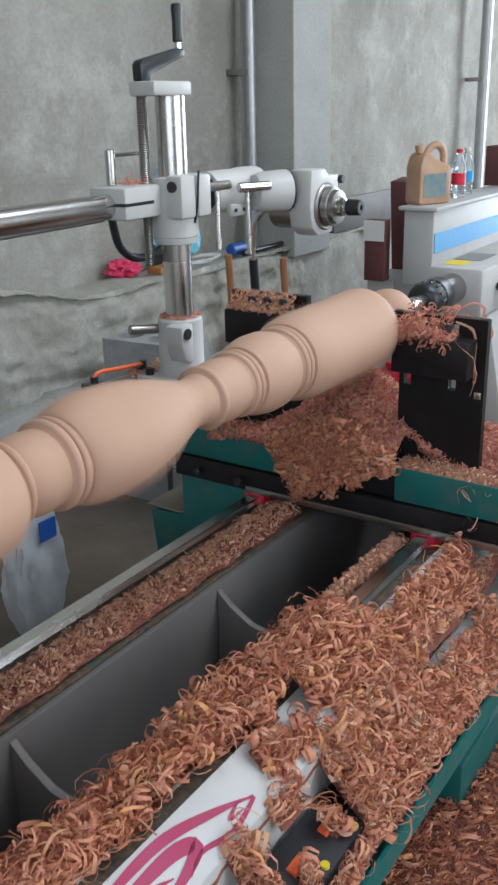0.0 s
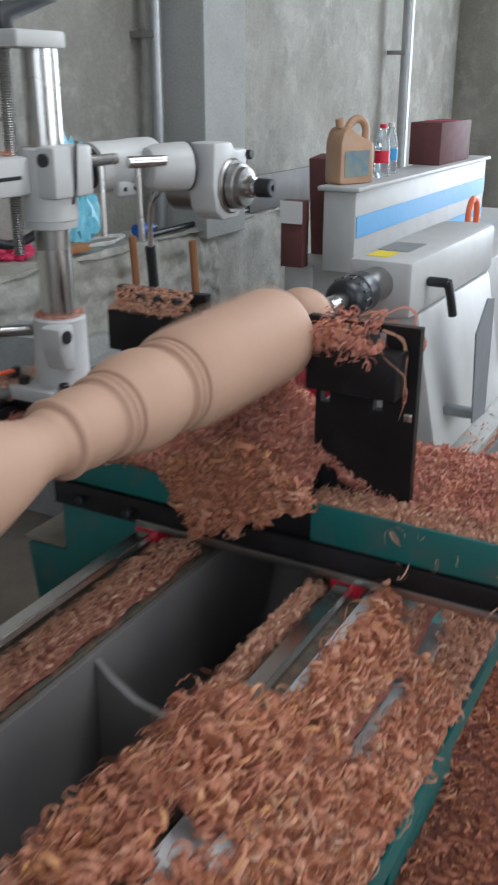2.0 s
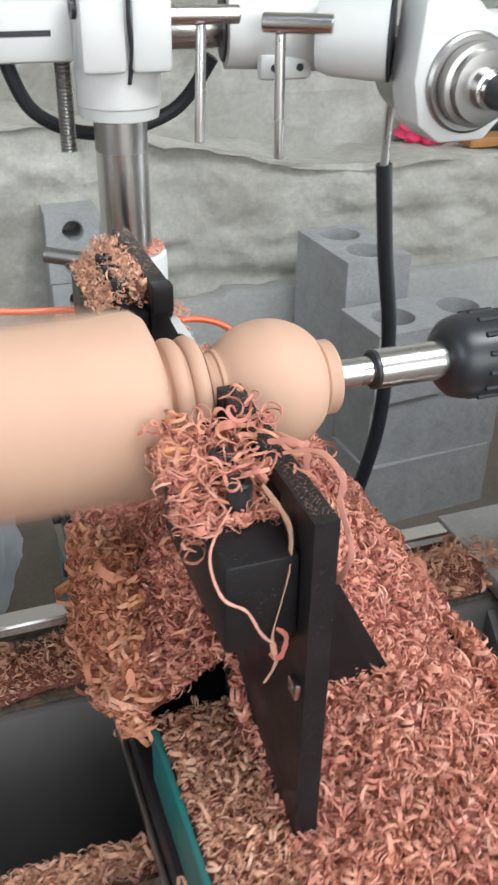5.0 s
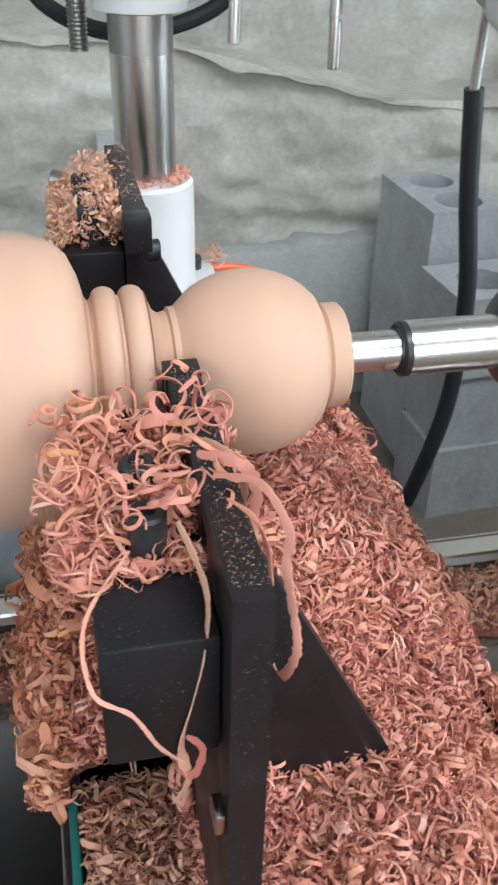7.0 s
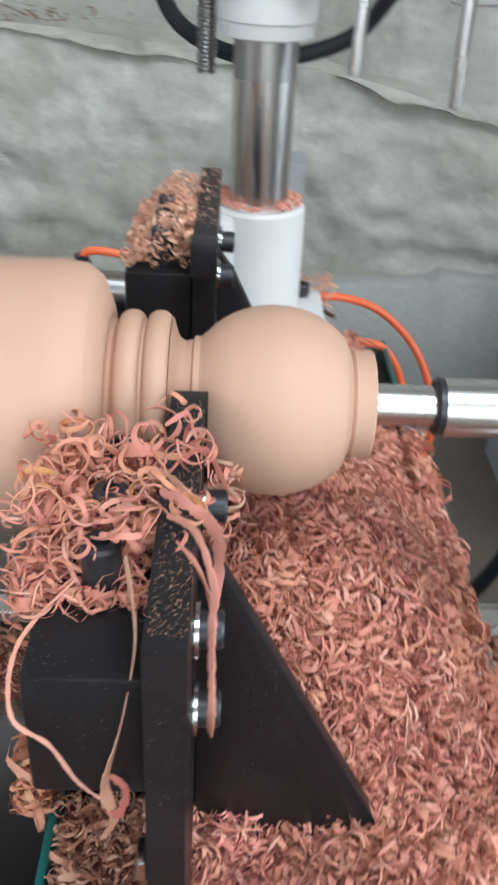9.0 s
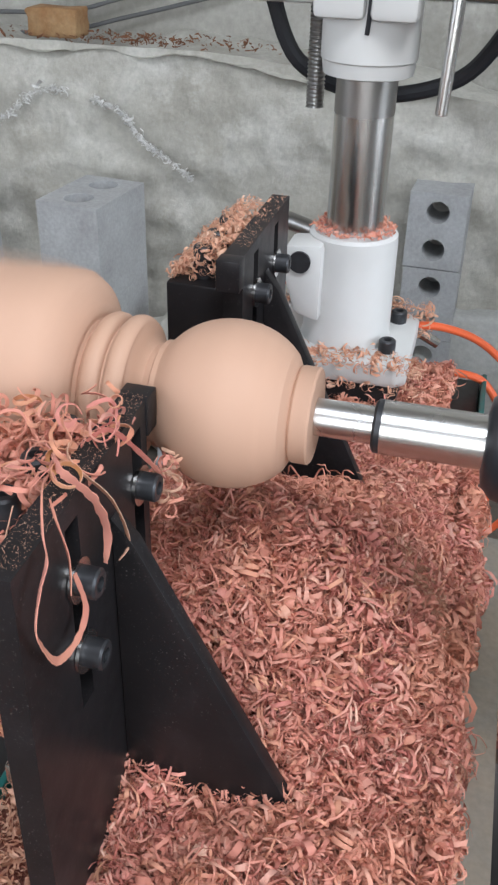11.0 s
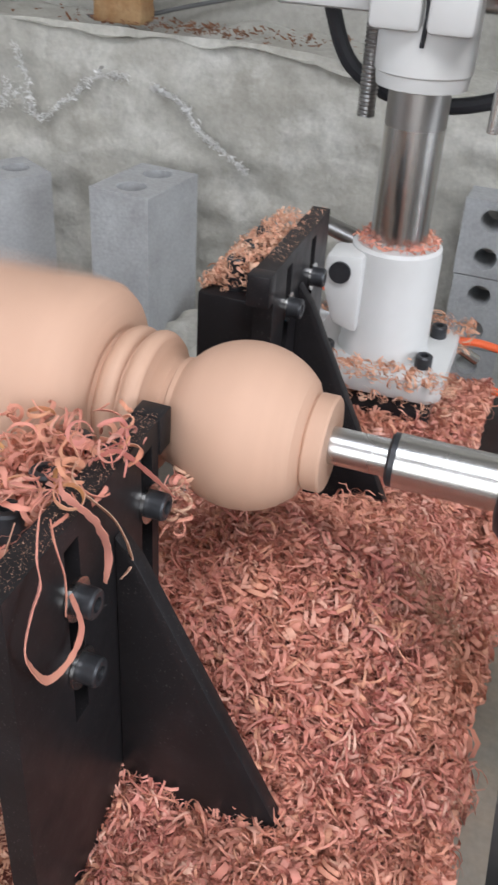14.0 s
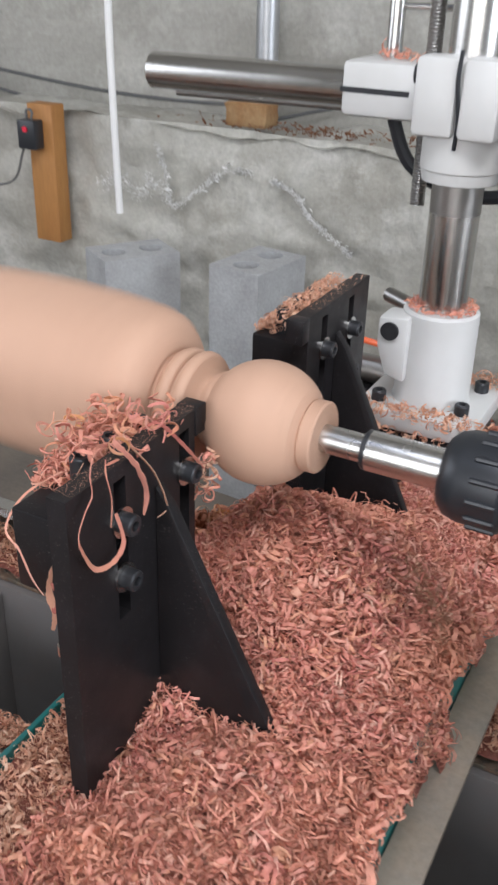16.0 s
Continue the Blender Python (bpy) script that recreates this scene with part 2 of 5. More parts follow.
def smooth_path(points, n=8):
    pts = [Vector(p) for p in points]
    out = []
    for i in range(len(pts) - 1):
        a, b, c, d = pts[max(i - 1, 0)], pts[i], pts[i + 1], pts[min(i + 2, len(pts) - 1)]
        for k in range(n):
            t = k / n
            out.append(0.5 * ((2 * b) + (c - a) * t + (2 * a - 5 * b + 4 * c - d) * t * t + (3 * b - a - 3 * c + d) * t ** 3))
    return out + [pts[-1]]


def tube(points, r, seg=10, n=8, bm=None, taper=None):
    bm2 = bmesh.new()
    path = smooth_path(points, n)
    rings = []
    side = Vector((0.31, 0.87, 0.38))
    for i, p in enumerate(path):
        t = (path[min(i + 1, len(path) - 1)] - path[max(i - 1, 0)]).normalized()
        side = (side - t * side.dot(t)).normalized()
        up = t.cross(side)
        rr = r * (taper(i / (len(path) - 1)) if taper else 1)
        rings.append([bm2.verts.new(p + rr * (side * math.cos(a) + up * math.sin(a))) for a in (2 * math.pi * k / seg for k in range(seg))])
    for a, b in zip(rings, rings[1:]):
        for k in range(seg):
            bm2.faces.new((a[k], a[(k + 1) % seg], b[(k + 1) % seg], b[k]))
    bm2.faces.new(rings[0][::-1])
    bm2.faces.new(rings[-1])
    return merge(bm, bm2)


def prism(poly, axis, a, b, bevel=0.0, bm=None):
    """A polygon of (u, v) pushed out along an axis from a to b. x: (y, z); y: (x, z); z: (x, y)."""
    bm2 = bmesh.new()

    def at(u, v, w):
        return {"x": (w, u, v), "y": (u, w, v), "z": (u, v, w)}[axis]
    lo = [bm2.verts.new(at(u, v, a)) for u, v in poly]
    hi = [bm2.verts.new(at(u, v, b)) for u, v in poly]
    bm2.faces.new(lo)
    bm2.faces.new(hi[::-1])
    n = len(poly)
    for i in range(n):
        bm2.faces.new((lo[i], hi[i], hi[(i + 1) % n], lo[(i + 1) % n]))
    bmesh.ops.recalc_face_normals(bm2, faces=bm2.faces[:])
    if bevel:
        bmesh.ops.bevel(bm2, geom=bm2.edges[:], offset=bevel, segments=2, profile=0.5, affect="EDGES")
    return merge(bm, bm2)


def ribbon(points, width, twist=0.0, n=8, thick=0.00028, jag=0.12, seed=0, lean=(0.2, 0.4, 0.9)):
    """A thin curling strip with two sides and ragged edges."""
    rnd = random.Random(seed)
    bm = bmesh.new()
    path = smooth_path(points, n)
    rows = []
    side = Vector(lean)
    for i, p in enumerate(path):
        f = i / (len(path) - 1)
        t = (path[min(i + 1, len(path) - 1)] - path[max(i - 1, 0)]).normalized()
        side = (side - t * side.dot(t)).normalized()
        s = Matrix.Rotation(twist * f, 3, t) @ side
        w = width * (0.5 + 0.5 * min(1, 6 * f, 6 * (1 - f))) * (1 + rnd.uniform(-jag, jag)) / 2
        nn = t.cross(s) * thick
        rows.append([bm.verts.new(p + s * w + nn), bm.verts.new(p + nn * 2.2), bm.verts.new(p - s * w + nn), bm.verts.new(p - s * w - nn), bm.verts.new(p + s * w - nn)])
    for a, b in zip(rows, rows[1:]):
        for k in range(5):
            bm.faces.new((a[k], a[(k + 1) % 5], b[(k + 1) % 5], b[k]))
    bm.faces.new(rows[0][::-1])
    bm.faces.new(rows[-1])
    return bm


# ---- shavings ----
def curl_shape(rng, kind):
    """One curled strip as (verts, faces) about the origin, size about 1."""
    n = {"curl": 11, "roll": 11, "long": 10, "chip": 5}[kind]
    turns = {"curl": rng.uniform(0.55, 1.9), "roll": rng.uniform(0.8, 2.0), "long": rng.uniform(0.3, 1.0), "chip": rng.uniform(0.2, 0.5)}[kind]
    r0 = {"curl": 0.44, "roll": 0.36, "long": 0.72, "chip": 0.62}[kind]
    wide = {"curl": rng.uniform(0.06, 0.17), "roll": rng.uniform(0.1, 0.27), "long": rng.uniform(0.045, 0.12), "chip": rng.uniform(0.16, 0.36)}[kind]
    pitch = rng.uniform(-0.5, 0.5) if kind != "long" else rng.uniform(-1.1, 1.1)
    bend = rng.uniform(-0.6, 0.6)
    vs = []
    for i in range(n + 1):
        f = i / n
        a = 2 * math.pi * turns * f
        r = r0 * (1 - 0.35 * f * rng.uniform(0.6, 1.3))
        w = wide * (0.45 + 0.55 * min(1, 4 * f + 0.3, 4 * (1 - f) + 0.2)) * rng.uniform(0.75, 1.2)
        c = np.array((r * math.cos(a) - r0 * 0.5, r * math.sin(a), pitch * (f - 0.5)))
        up = np.array((bend * math.sin(a * 1.3) * 0.5, bend * 0.3, 1.0))
        up /= np.linalg.norm(up)
        vs += [c - up * w / 2, c + up * w / 2]
    fs = [(2 * i, 2 * i + 1, 2 * i + 3, 2 * i + 2) for i in range(n)]
    return np.array(vs), np.array(fs)


_rng = np.random.default_rng(7)
SHAPES = {k: [curl_shape(_rng, k) for _ in range(28)] for k in ("curl", "long", "chip", "roll")}


def turns_at_random(rng, n, flat):
    """Random turns; flat from 0 (any) to 1 (nearly level)."""
    ax = rng.normal(size=(n, 3)) * np.array((1, 1, 0.25))
    ax /= np.linalg.norm(ax, axis=1)[:, None]
    ang = rng.uniform(0, np.pi, n) * (1 - flat) + rng.normal(0, 0.35, n) * flat
    yaw = rng.uniform(0, 2 * np.pi, n)
    k = np.zeros((n, 3, 3))
    k[:, 0, 1], k[:, 0, 2], k[:, 1, 0] = -ax[:, 2], ax[:, 1], ax[:, 2]
    k[:, 1, 2], k[:, 2, 0], k[:, 2, 1] = -ax[:, 0], -ax[:, 1], ax[:, 0]
    r1 = np.eye(3) + np.sin(ang)[:, None, None] * k + (1 - np.cos(ang))[:, None, None] * (k @ k)
    r2 = np.zeros((n, 3, 3))
    r2[:, 0, 0], r2[:, 0, 1], r2[:, 1, 0], r2[:, 1, 1], r2[:, 2, 2] = np.cos(yaw), -np.sin(yaw), np.sin(yaw), np.cos(yaw), 1
    return r1 @ r2


def scatter(name, places, sizes, kinds, mat, rng, label, category="shavings", flat=0.35, parent=None, extra=None):
    """One mesh of loose curls at the given places; extra: (verts, faces) of the packed core under them."""
    V, F, off = [], [], 0
    mats = []
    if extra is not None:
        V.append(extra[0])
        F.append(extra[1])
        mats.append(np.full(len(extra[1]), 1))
        off = len(extra[0])
    n = len(places)
    R = turns_at_random(rng, n, flat)
    pick = rng.integers(0, 28, n)
    kk = rng.integers(0, len(kinds), n)
    for ki, kind in enumerate(kinds):
        for si, (sv, sf) in enumerate(SHAPES[kind]):
            idx = np.where((kk == ki) & (pick == si))[0]
            if not len(idx):
                continue
            p = np.einsum("nij,vj->nvi", R[idx], sv) * sizes[idx][:, None, None] + places[idx][:, None, :]
            V.append(p.reshape(-1, 3))
            F.append((sf[None] + off + (np.arange(len(idx)) * len(sv))[:, None, None]).reshape(-1, 4))
            mats.append(np.zeros(len(idx) * len(sf), int))
            off += len(idx) * len(sv)
    V, F, mats = np.concatenate(V), np.concatenate(F), np.concatenate(mats)
    me = bpy.data.meshes.new(name)
    me.vertices.add(len(V))
    me.vertices.foreach_set("co", V.astype(np.float32).ravel())
    me.loops.add(F.size)
    me.loops.foreach_set("vertex_index", F.astype(np.int32).ravel())
    me.polygons.add(len(F))
    me.polygons.foreach_set("loop_start", np.arange(0, F.size, 4, dtype=np.int32))
    me.polygons.foreach_set("material_index", mats.astype(np.int32))
    me.polygons.foreach_set("use_smooth", np.ones(len(F), bool))
    me.update(calc_edges=True)
    me.validate()
    me.materials.append(mat)
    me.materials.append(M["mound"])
    ob = new(name, me)
    if parent is not None:
        ob.parent = parent
        ob["kind"] = "stuff"
        ob["label"] = label
        return ob
    return tagged(ob, label, category, kind="stuff")


def heap(name, x0, x1, y0, y1, height, floor_z, count, size, kinds, mat, label, seed, flat=0.35, step=0.012, thick=0.012, keep=None, parent=None):
    """A heap: a packed core under height(x, y), coloured darker as self-shadow, with curls strewn over it."""
    rng = np.random.default_rng(seed)
    nx, ny = max(2, int((x1 - x0) / step)), max(2, int((y1 - y0) / step))
    xs, ys = np.linspace(x0, x1, nx + 1), np.linspace(y0, y1, ny + 1)
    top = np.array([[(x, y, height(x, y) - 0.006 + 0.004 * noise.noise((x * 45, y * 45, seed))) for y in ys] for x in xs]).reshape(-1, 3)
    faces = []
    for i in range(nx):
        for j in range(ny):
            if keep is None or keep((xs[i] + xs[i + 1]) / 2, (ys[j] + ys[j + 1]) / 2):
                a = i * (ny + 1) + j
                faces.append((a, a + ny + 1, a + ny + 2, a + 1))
    pts = []
    while len(pts) < count:
        x, y = rng.uniform(x0, x1), rng.uniform(y0, y1)
        if keep is None or keep(x, y):
            pts.append((x, y, height(x, y) + rng.uniform(-0.004, thick)))
    sizes = size * np.clip(rng.lognormal(0, 0.5, count), 0.3, 2.3)
    return scatter(name, np.array(pts), sizes, kinds, mat, rng, label, flat=flat, extra=(top, np.array(faces)), parent=parent)


# ---- the room ----
def wall(name, bm, mat, label):
    return tagged(part(name, bm, mat, smooth=0), label, "wall", kind="structure")


def rough_sheet(x0, x1, z0, z1, y, step, amp, freq, bm=None):
    """A rough upright face towards -y."""
    bm2 = bmesh.new()
    nx, nz = int((x1 - x0) / step), int((z1 - z0) / step)

    def relief(x, z):
        layers = noise.fractal((x * 2.6, 8.3, z * 10.0), 0.7, 2.1, 4) * 0.55 * amp
        pits = -0.9 * amp * max(0.0, noise.noise((x * 7.0, 1.7, z * 15.0)) - 0.34)
        return amp * noise.fractal((x * freq, 3.1, z * freq), 0.6, 2.0, 5) + layers - pits

    g = [[bm2.verts.new((x0 + (x1 - x0) * i / nx, y + relief(x0 + (x1 - x0) * i / nx, z0 + (z1 - z0) * k / nz), z0 + (z1 - z0) * k / nz))
          for k in range(nz + 1)] for i in range(nx + 1)]
    for i in range(nx):
        for k in range(nz):
            bm2.faces.new((g[i][k], g[i + 1][k], g[i + 1][k + 1], g[i][k + 1]))
    return merge(bm, bm2)


def rough_top(x0, x1, y0, y1, z, step, amp, freq, bm=None):
    bm2 = bmesh.new()
    nx, ny = int((x1 - x0) / step), int((y1 - y0) / step)
    g = [[bm2.verts.new((x0 + (x1 - x0) * i / nx, y0 + (y1 - y0) * k / ny, z + amp * noise.fractal(((x0 + (x1 - x0) * i / nx) * freq, (y0 + (y1 - y0) * k / ny) * freq, 7.7), 0.6, 2.0, 5)))
          for k in range(ny + 1)] for i in range(nx + 1)]
    for i in range(nx):
        for k in range(ny):
            bm2.faces.new((g[i][k], g[i + 1][k], g[i + 1][k + 1], g[i][k + 1]))
    return merge(bm, bm2)


LEDGE_Y, LEDGE_Z, WALL_Y = 1.72, 0.80, 2.02
tagged(part("floor", box(-4, 7.6, -5.5, 2.3, -0.1, 0), M["floor"], smooth=0), "dusty dark concrete workshop floor", "floor", kind="structure")
bm = box(-4, 7.6, WALL_Y + 0.05, WALL_Y + 0.25, 0, 4.6)
rough_sheet(-3.6, 7.4, 0.7, 4.6, WALL_Y, 0.05, 0.012, 1.6, bm)
wall("wall_back", bm, M["wall"], "bare grey cement wall with mottled trowel marks")
bm = rough_sheet(-2.6, 2.6, 0, LEDGE_Z, LEDGE_Y, 0.0142, 0.032, 2.2)
rough_sheet(-3.6, -2.6, 0, LEDGE_Z, LEDGE_Y, 0.05, 0.032, 2.2, bm)
rough_sheet(2.6, 7.4, 0, LEDGE_Z, LEDGE_Y, 0.05, 0.032, 2.2, bm)
rough_top(-3.6, 7.4, LEDGE_Y - 0.01, WALL_Y + 0.03, LEDGE_Z - 0.012, 0.025, 0.022, 2.4, bm)
for v in bm.verts:      # the footing stands higher towards the headstock
    k = min(1, max(0, (0.9 - v.co.x) / 0.9))
    far = min(1, max(0, (0.1 - v.co.x) / 0.7))
    v.co.z *= 1 + 0.2 * k * k * (3 - 2 * k) + 0.07 * far * far * (3 - 2 * far)
base = tagged(part("wall_base", bm, M["ledge"], smooth=180), "thick crumbling cement footing ledge along the wall", "wall base", kind="structure")
rng = np.random.default_rng(31)
CRACKS = (
    ([(-1.25, 1.69, 0.95), (-1.22, 1.69, 0.87), (-1.19, 1.69, 0.77), (-1.1, 1.69, 0.83), (-1.0, 1.69, 0.9), (-0.92, 1.69, 0.905)], 900, 0.0045),
    ([(-0.85, 1.69, 0.89), (-0.77, 1.69, 0.86), (-0.72, 1.69, 0.8), (-0.66, 1.69, 0.76), (-0.58, 1.69, 0.705)], 900, 0.0035),
    ([(-1.46, 1.69, 0.8), (-1.4, 1.69, 0.83), (-1.32, 1.69, 0.79), (-1.28, 1.69, 0.84), (-1.2, 1.69, 0.78)], 620, 0.013),
)
pts = []
for line, count, spread in CRACKS:
    arch = smooth_path(line, 60)
    pts.append(np.array([arch[k] for k in rng.integers(0, len(arch), count)]) + rng.normal(0, 1, (count, 3)) * np.array((spread, 0.004, spread)))
pts = np.concatenate(pts)
scatter("lime_flakes", pts, 0.0062 * rng.lognormal(0, 0.5, len(pts)), ("chip",), M["lime"], rng, "whitish lime flakes along a crack", parent=base)
bm = bmesh.new()
rows = []
for i in range(71):
    x = 0.0 + 1.5 * i / 70
    top = 0.452 + 0.02 * noise.fractal((x * 3.1, 0.4, 2.0), 0.6, 2.0, 4) + (0.012 if x > 0.5 else -0.012)
    out = 1.635 + 0.01 * noise.noise((x * 5.0, 3.0, 1.0))
    rows.append([bm.verts.new(p) for p in ((x, 1.74, top - 0.015), (x, out + 0.02, top), (x, out, top - 0.012), (x, out - 0.006, 0.2), (x, out - 0.004, 0.0))])
for p, q in zip(rows, rows[1:]):
    for k in range(4):
        bm.faces.new((p[k], p[k + 1], q[k + 1], q[k]))
tagged(part("wall_plinth", bm, M["pillar"], smooth=60), "smoother cement plinth with a wavy broken top edge", "wall base", kind="structure")
bm = box(2.40, 2.80, 1.69, WALL_Y + 0.06, LEDGE_Z - 0.06, 4.6, 0.006)
wall("wall_pillar", bm, M["pillar"], "light grey rendered concrete pillar standing on the ledge")
# unseen left wall; the gap in it is added to let the fill in
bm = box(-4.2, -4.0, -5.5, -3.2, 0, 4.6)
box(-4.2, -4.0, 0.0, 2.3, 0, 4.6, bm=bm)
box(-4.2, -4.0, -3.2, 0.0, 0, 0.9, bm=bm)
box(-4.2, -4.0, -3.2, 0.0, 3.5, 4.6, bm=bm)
wall("wall_left", bm, M["wall"], "bare grey cement end wall, unseen, with an opening added for fill light")
# gate wall with a wide opening, and an end wall with a door opening
bm = box(-4.2, -2.0, -5.7, -5.5, 0, 4.6)
box(3.2, 7.8, -5.7, -5.5, 0, 4.6, bm=bm)
box(-2.0, 3.2, -5.7, -5.5, 3.9, 4.6, bm=bm)
box(-2.0, 3.2, -5.7, -5.5, 0, 0.6, bm=bm)
wall("wall_front", bm, M["wall"], "cement wall with a wide open gateway")
bm = box(7.6, 7.8, -5.5, -3.0, 0, 4.6)
box(7.6, 7.8, 0.6, 2.3, 0, 4.6, bm=bm)
box(7.6, 7.8, -3.0, 0.6, 3.9, 4.6, bm=bm)
wall("wall_right", bm, M["wall"], "cement end wall with an open doorway")
# roof is out of view; its skylight is made up for the overhead fill
bm = box(-4.2, 7.8, -5.7, -2.5, 4.6, 4.75)
box(-4.2, 7.8, -0.7, 2.3, 4.6, 4.75, bm=bm)
box(-4.2, -1.8, -2.5, -0.7, 4.6, 4.75, bm=bm)
box(2.4, 7.8, -2.5, -0.7, 4.6, 4.75, bm=bm)
tagged(part("ceiling", bm, M["wall"], smooth=0), "plain grey roof, unseen, with a skylight opening added for fill light", "ceiling", kind="structure")
tagged(part("ground", box(-60, 60, -60, 60, -0.3, -0.12), M["floor"], smooth=0), "bare ground outside the workshop", "ground", kind="structure")


def wall_pipe(x, y, r, z0, z1):
    t = thing("wall_pipe", x, y, z0, "galvanised steel pipe running up the cement wall", "pipe", "pipes on the wall")
    part("pipe", rod((0, 0, 0), (0, 0, z1 - z0), r, 20), M["galv"], t)
    for z in (0.9, 2.4):
        part("bracket", box(-r - 0.01, r + 0.01, -r * 0.3, 0.14, z, z + 0.03, 0.002), M["steel_dull"], t)
    return t


wall_pipe(2.31, 1.9, 0.032, LEDGE_Z - 0.02, 4.55)
wall_pipe(5.62, 1.85, 0.045, LEDGE_Z - 0.02, 4.55)
wall_pipe(-1.0, 1.93, 0.035, 1.16, 4.55)


# ---- lathe bed ----
bed = thing("lathe_bed", -0.4, 0, 0, "long lathe bed with dark trough between two guide rails", "machine bed")
BX0, BX1 = -2.0, 1.5


def bedpart(name, bm, mat, label=""):
    bmesh.ops.translate(bm, verts=bm.verts[:], vec=(0.4, 0, 0))
    return part(name, bm, mat, bed, label)


bedpart("rear_beam", box(BX0, BX1, 0.125, 0.33, 0.12, 0.556, 0.004), M["inner"], "dark grey painted rear beam")
bedpart("front_beam", box(BX0, BX1, -0.225, -0.11, 0.12, 0.556, 0.004), M["inner"], "dark grey painted front beam")
bedpart("trough_floor", box(BX0, BX1, -0.11, 0.125, 0.12, 0.17), M["inner"])
bedpart("grimy_top", box(BX0, BX1, 0.135, 0.325, 0.558, 0.566, 0.002), M["grime"], "oily rail bed caked with chips")
bedpart("grimy_top", box(BX0, BX1, -0.22, -0.115, 0.558, 0.566, 0.002), M["grime"], "oily rail bed caked with chips")
for y in (0.275, -0.185):
    prof = [(y - 0.016, 0.568), (y + 0.016, 0.568), (y + 0.016, 0.578), (y + 0.009, 0.584), (y + 0.014, 0.594), (y - 0.014, 0.594), (y - 0.009, 0.584), (y - 0.016, 0.578)]
    bedpart("guide_rail", prism(prof, "x", BX0, BX1), M["steel"], "polished steel linear guide rail")
bedpart("rear_cover", prism([(0.332, 0.556), (0.4, 0.5), (0.4, 0.33), (0.332, 0.33)], "x", BX0, 0.72, 0.003), M["white"], "dusty white sheet metal side cover")
bedpart("front_cover", prism([(-0.228, 0.58), (-0.31, 0.535), (-0.31, 0.4), (-0.228, 0.4)], "x", BX0, -0.165, 0.003), M["white"], "white sheet metal cover with magenta print")
bedpart("front_strip", prism([(-0.318, 0.455), (-0.40, 0.43), (-0.40, 0.39), (-0.318, 0.39)], "x", BX0, -0.8, 0.003), M["plastic_black"], "black strip of switches")
bedpart("front_rail", box(-0.79, -0.02, -0.362, -0.322, 0.40, 0.468, 0.003), M["white2"], "scuffed white edge with faded print")
bedpart("chip_tray", prism([(-0.31, 0.345), (-0.424, 0.345), (-0.424, 0.372), (-0.43, 0.372), (-0.43, 0.32), (-0.31, 0.32)], "x", BX0, 0.5), M["green"], "teal painted steel tray lip")
bedpart("front_apron", box(BX0, 0.5, -0.3, -0.235, 0.118, 0.318, 0.004), M["green"], "teal painted front apron")
bedpart("foot", box(-1.9, -1.5, -0.36, 0.42, 0, 0.118, 0.006), M["green"])
bedpart("foot", box(-0.3, 0.1, -0.36, 0.42, 0, 0.118, 0.006), M["green"])
bedpart("foot", box(1.1, 1.5, -0.36, 0.42, 0, 0.118, 0.006), M["green"])
for x in (-0.54, -1.13, -1.72, 0.42, 0.95):
    poly = [(0.124, 0.172), (0.124, 0.545), (0.09, 0.515), (0.04, 0.485), (-0.02, 0.475), (-0.07, 0.485), (-0.109, 0.52), (-0.109, 0.172)]
    bedpart("cross_rib", prism(poly, "x", x - 0.008, x + 0.008, 0.002), M["inner"], "grey steel rib with a curved top edge")
# switches and markers of the black strip
for i in range(6):
    x = -1.42 + 0.095 * i
    bedpart("rocker_switch", box(x, x + 0.042, -0.366, -0.348, 0.436, 0.449, 0.002), M["orange"], "orange rocker switch")
    bedpart("marker_dot", rod((x + 0.05, -0.388, 0.431), (x + 0.05, -0.388, 0.4375), 0.0075, 16), M["yellow"], "round yellow marker")
# printed emblem on the white cover: plain curved strokes
def on_cover(u, v):
    """u along the bed, v down the slope of the white cover (0 to 1)."""
    return (u, -0.229 - 0.081 * v, 0.5815 - 0.045 * v)


def stroke(pts, w, n=6):
    bm = bmesh.new()
    path = smooth_path([(u, v, 0) for u, v in pts], n)
    rows = []
    for i, p in enumerate(path):
        t = path[min(i + 1, len(path) - 1)] - path[max(i - 1, 0)]
        f = i / (len(path) - 1)
        d = Vector((-t.y * 0.09, t.x / 0.09, 0))
        t2 = Vector((t.x, t.y * 0.09, 0)).normalized()
        s = Vector((-t2.y, t2.x, 0)) * w * (0.25 + 0.75 * math.sin(math.pi * min(1, f + 0.12))) / 2
        a = on_cover(p.x + s.x, p.y + s.y / 0.09)
        b = on_cover(p.x - s.x, p.y - s.y / 0.09)
        rows.append((bm.verts.new(a), bm.verts.new(b)))
    for a, b in zip(rows, rows[1:]):
        bm.faces.new((a[0], a[1], b[1], b[0]))
    return bm


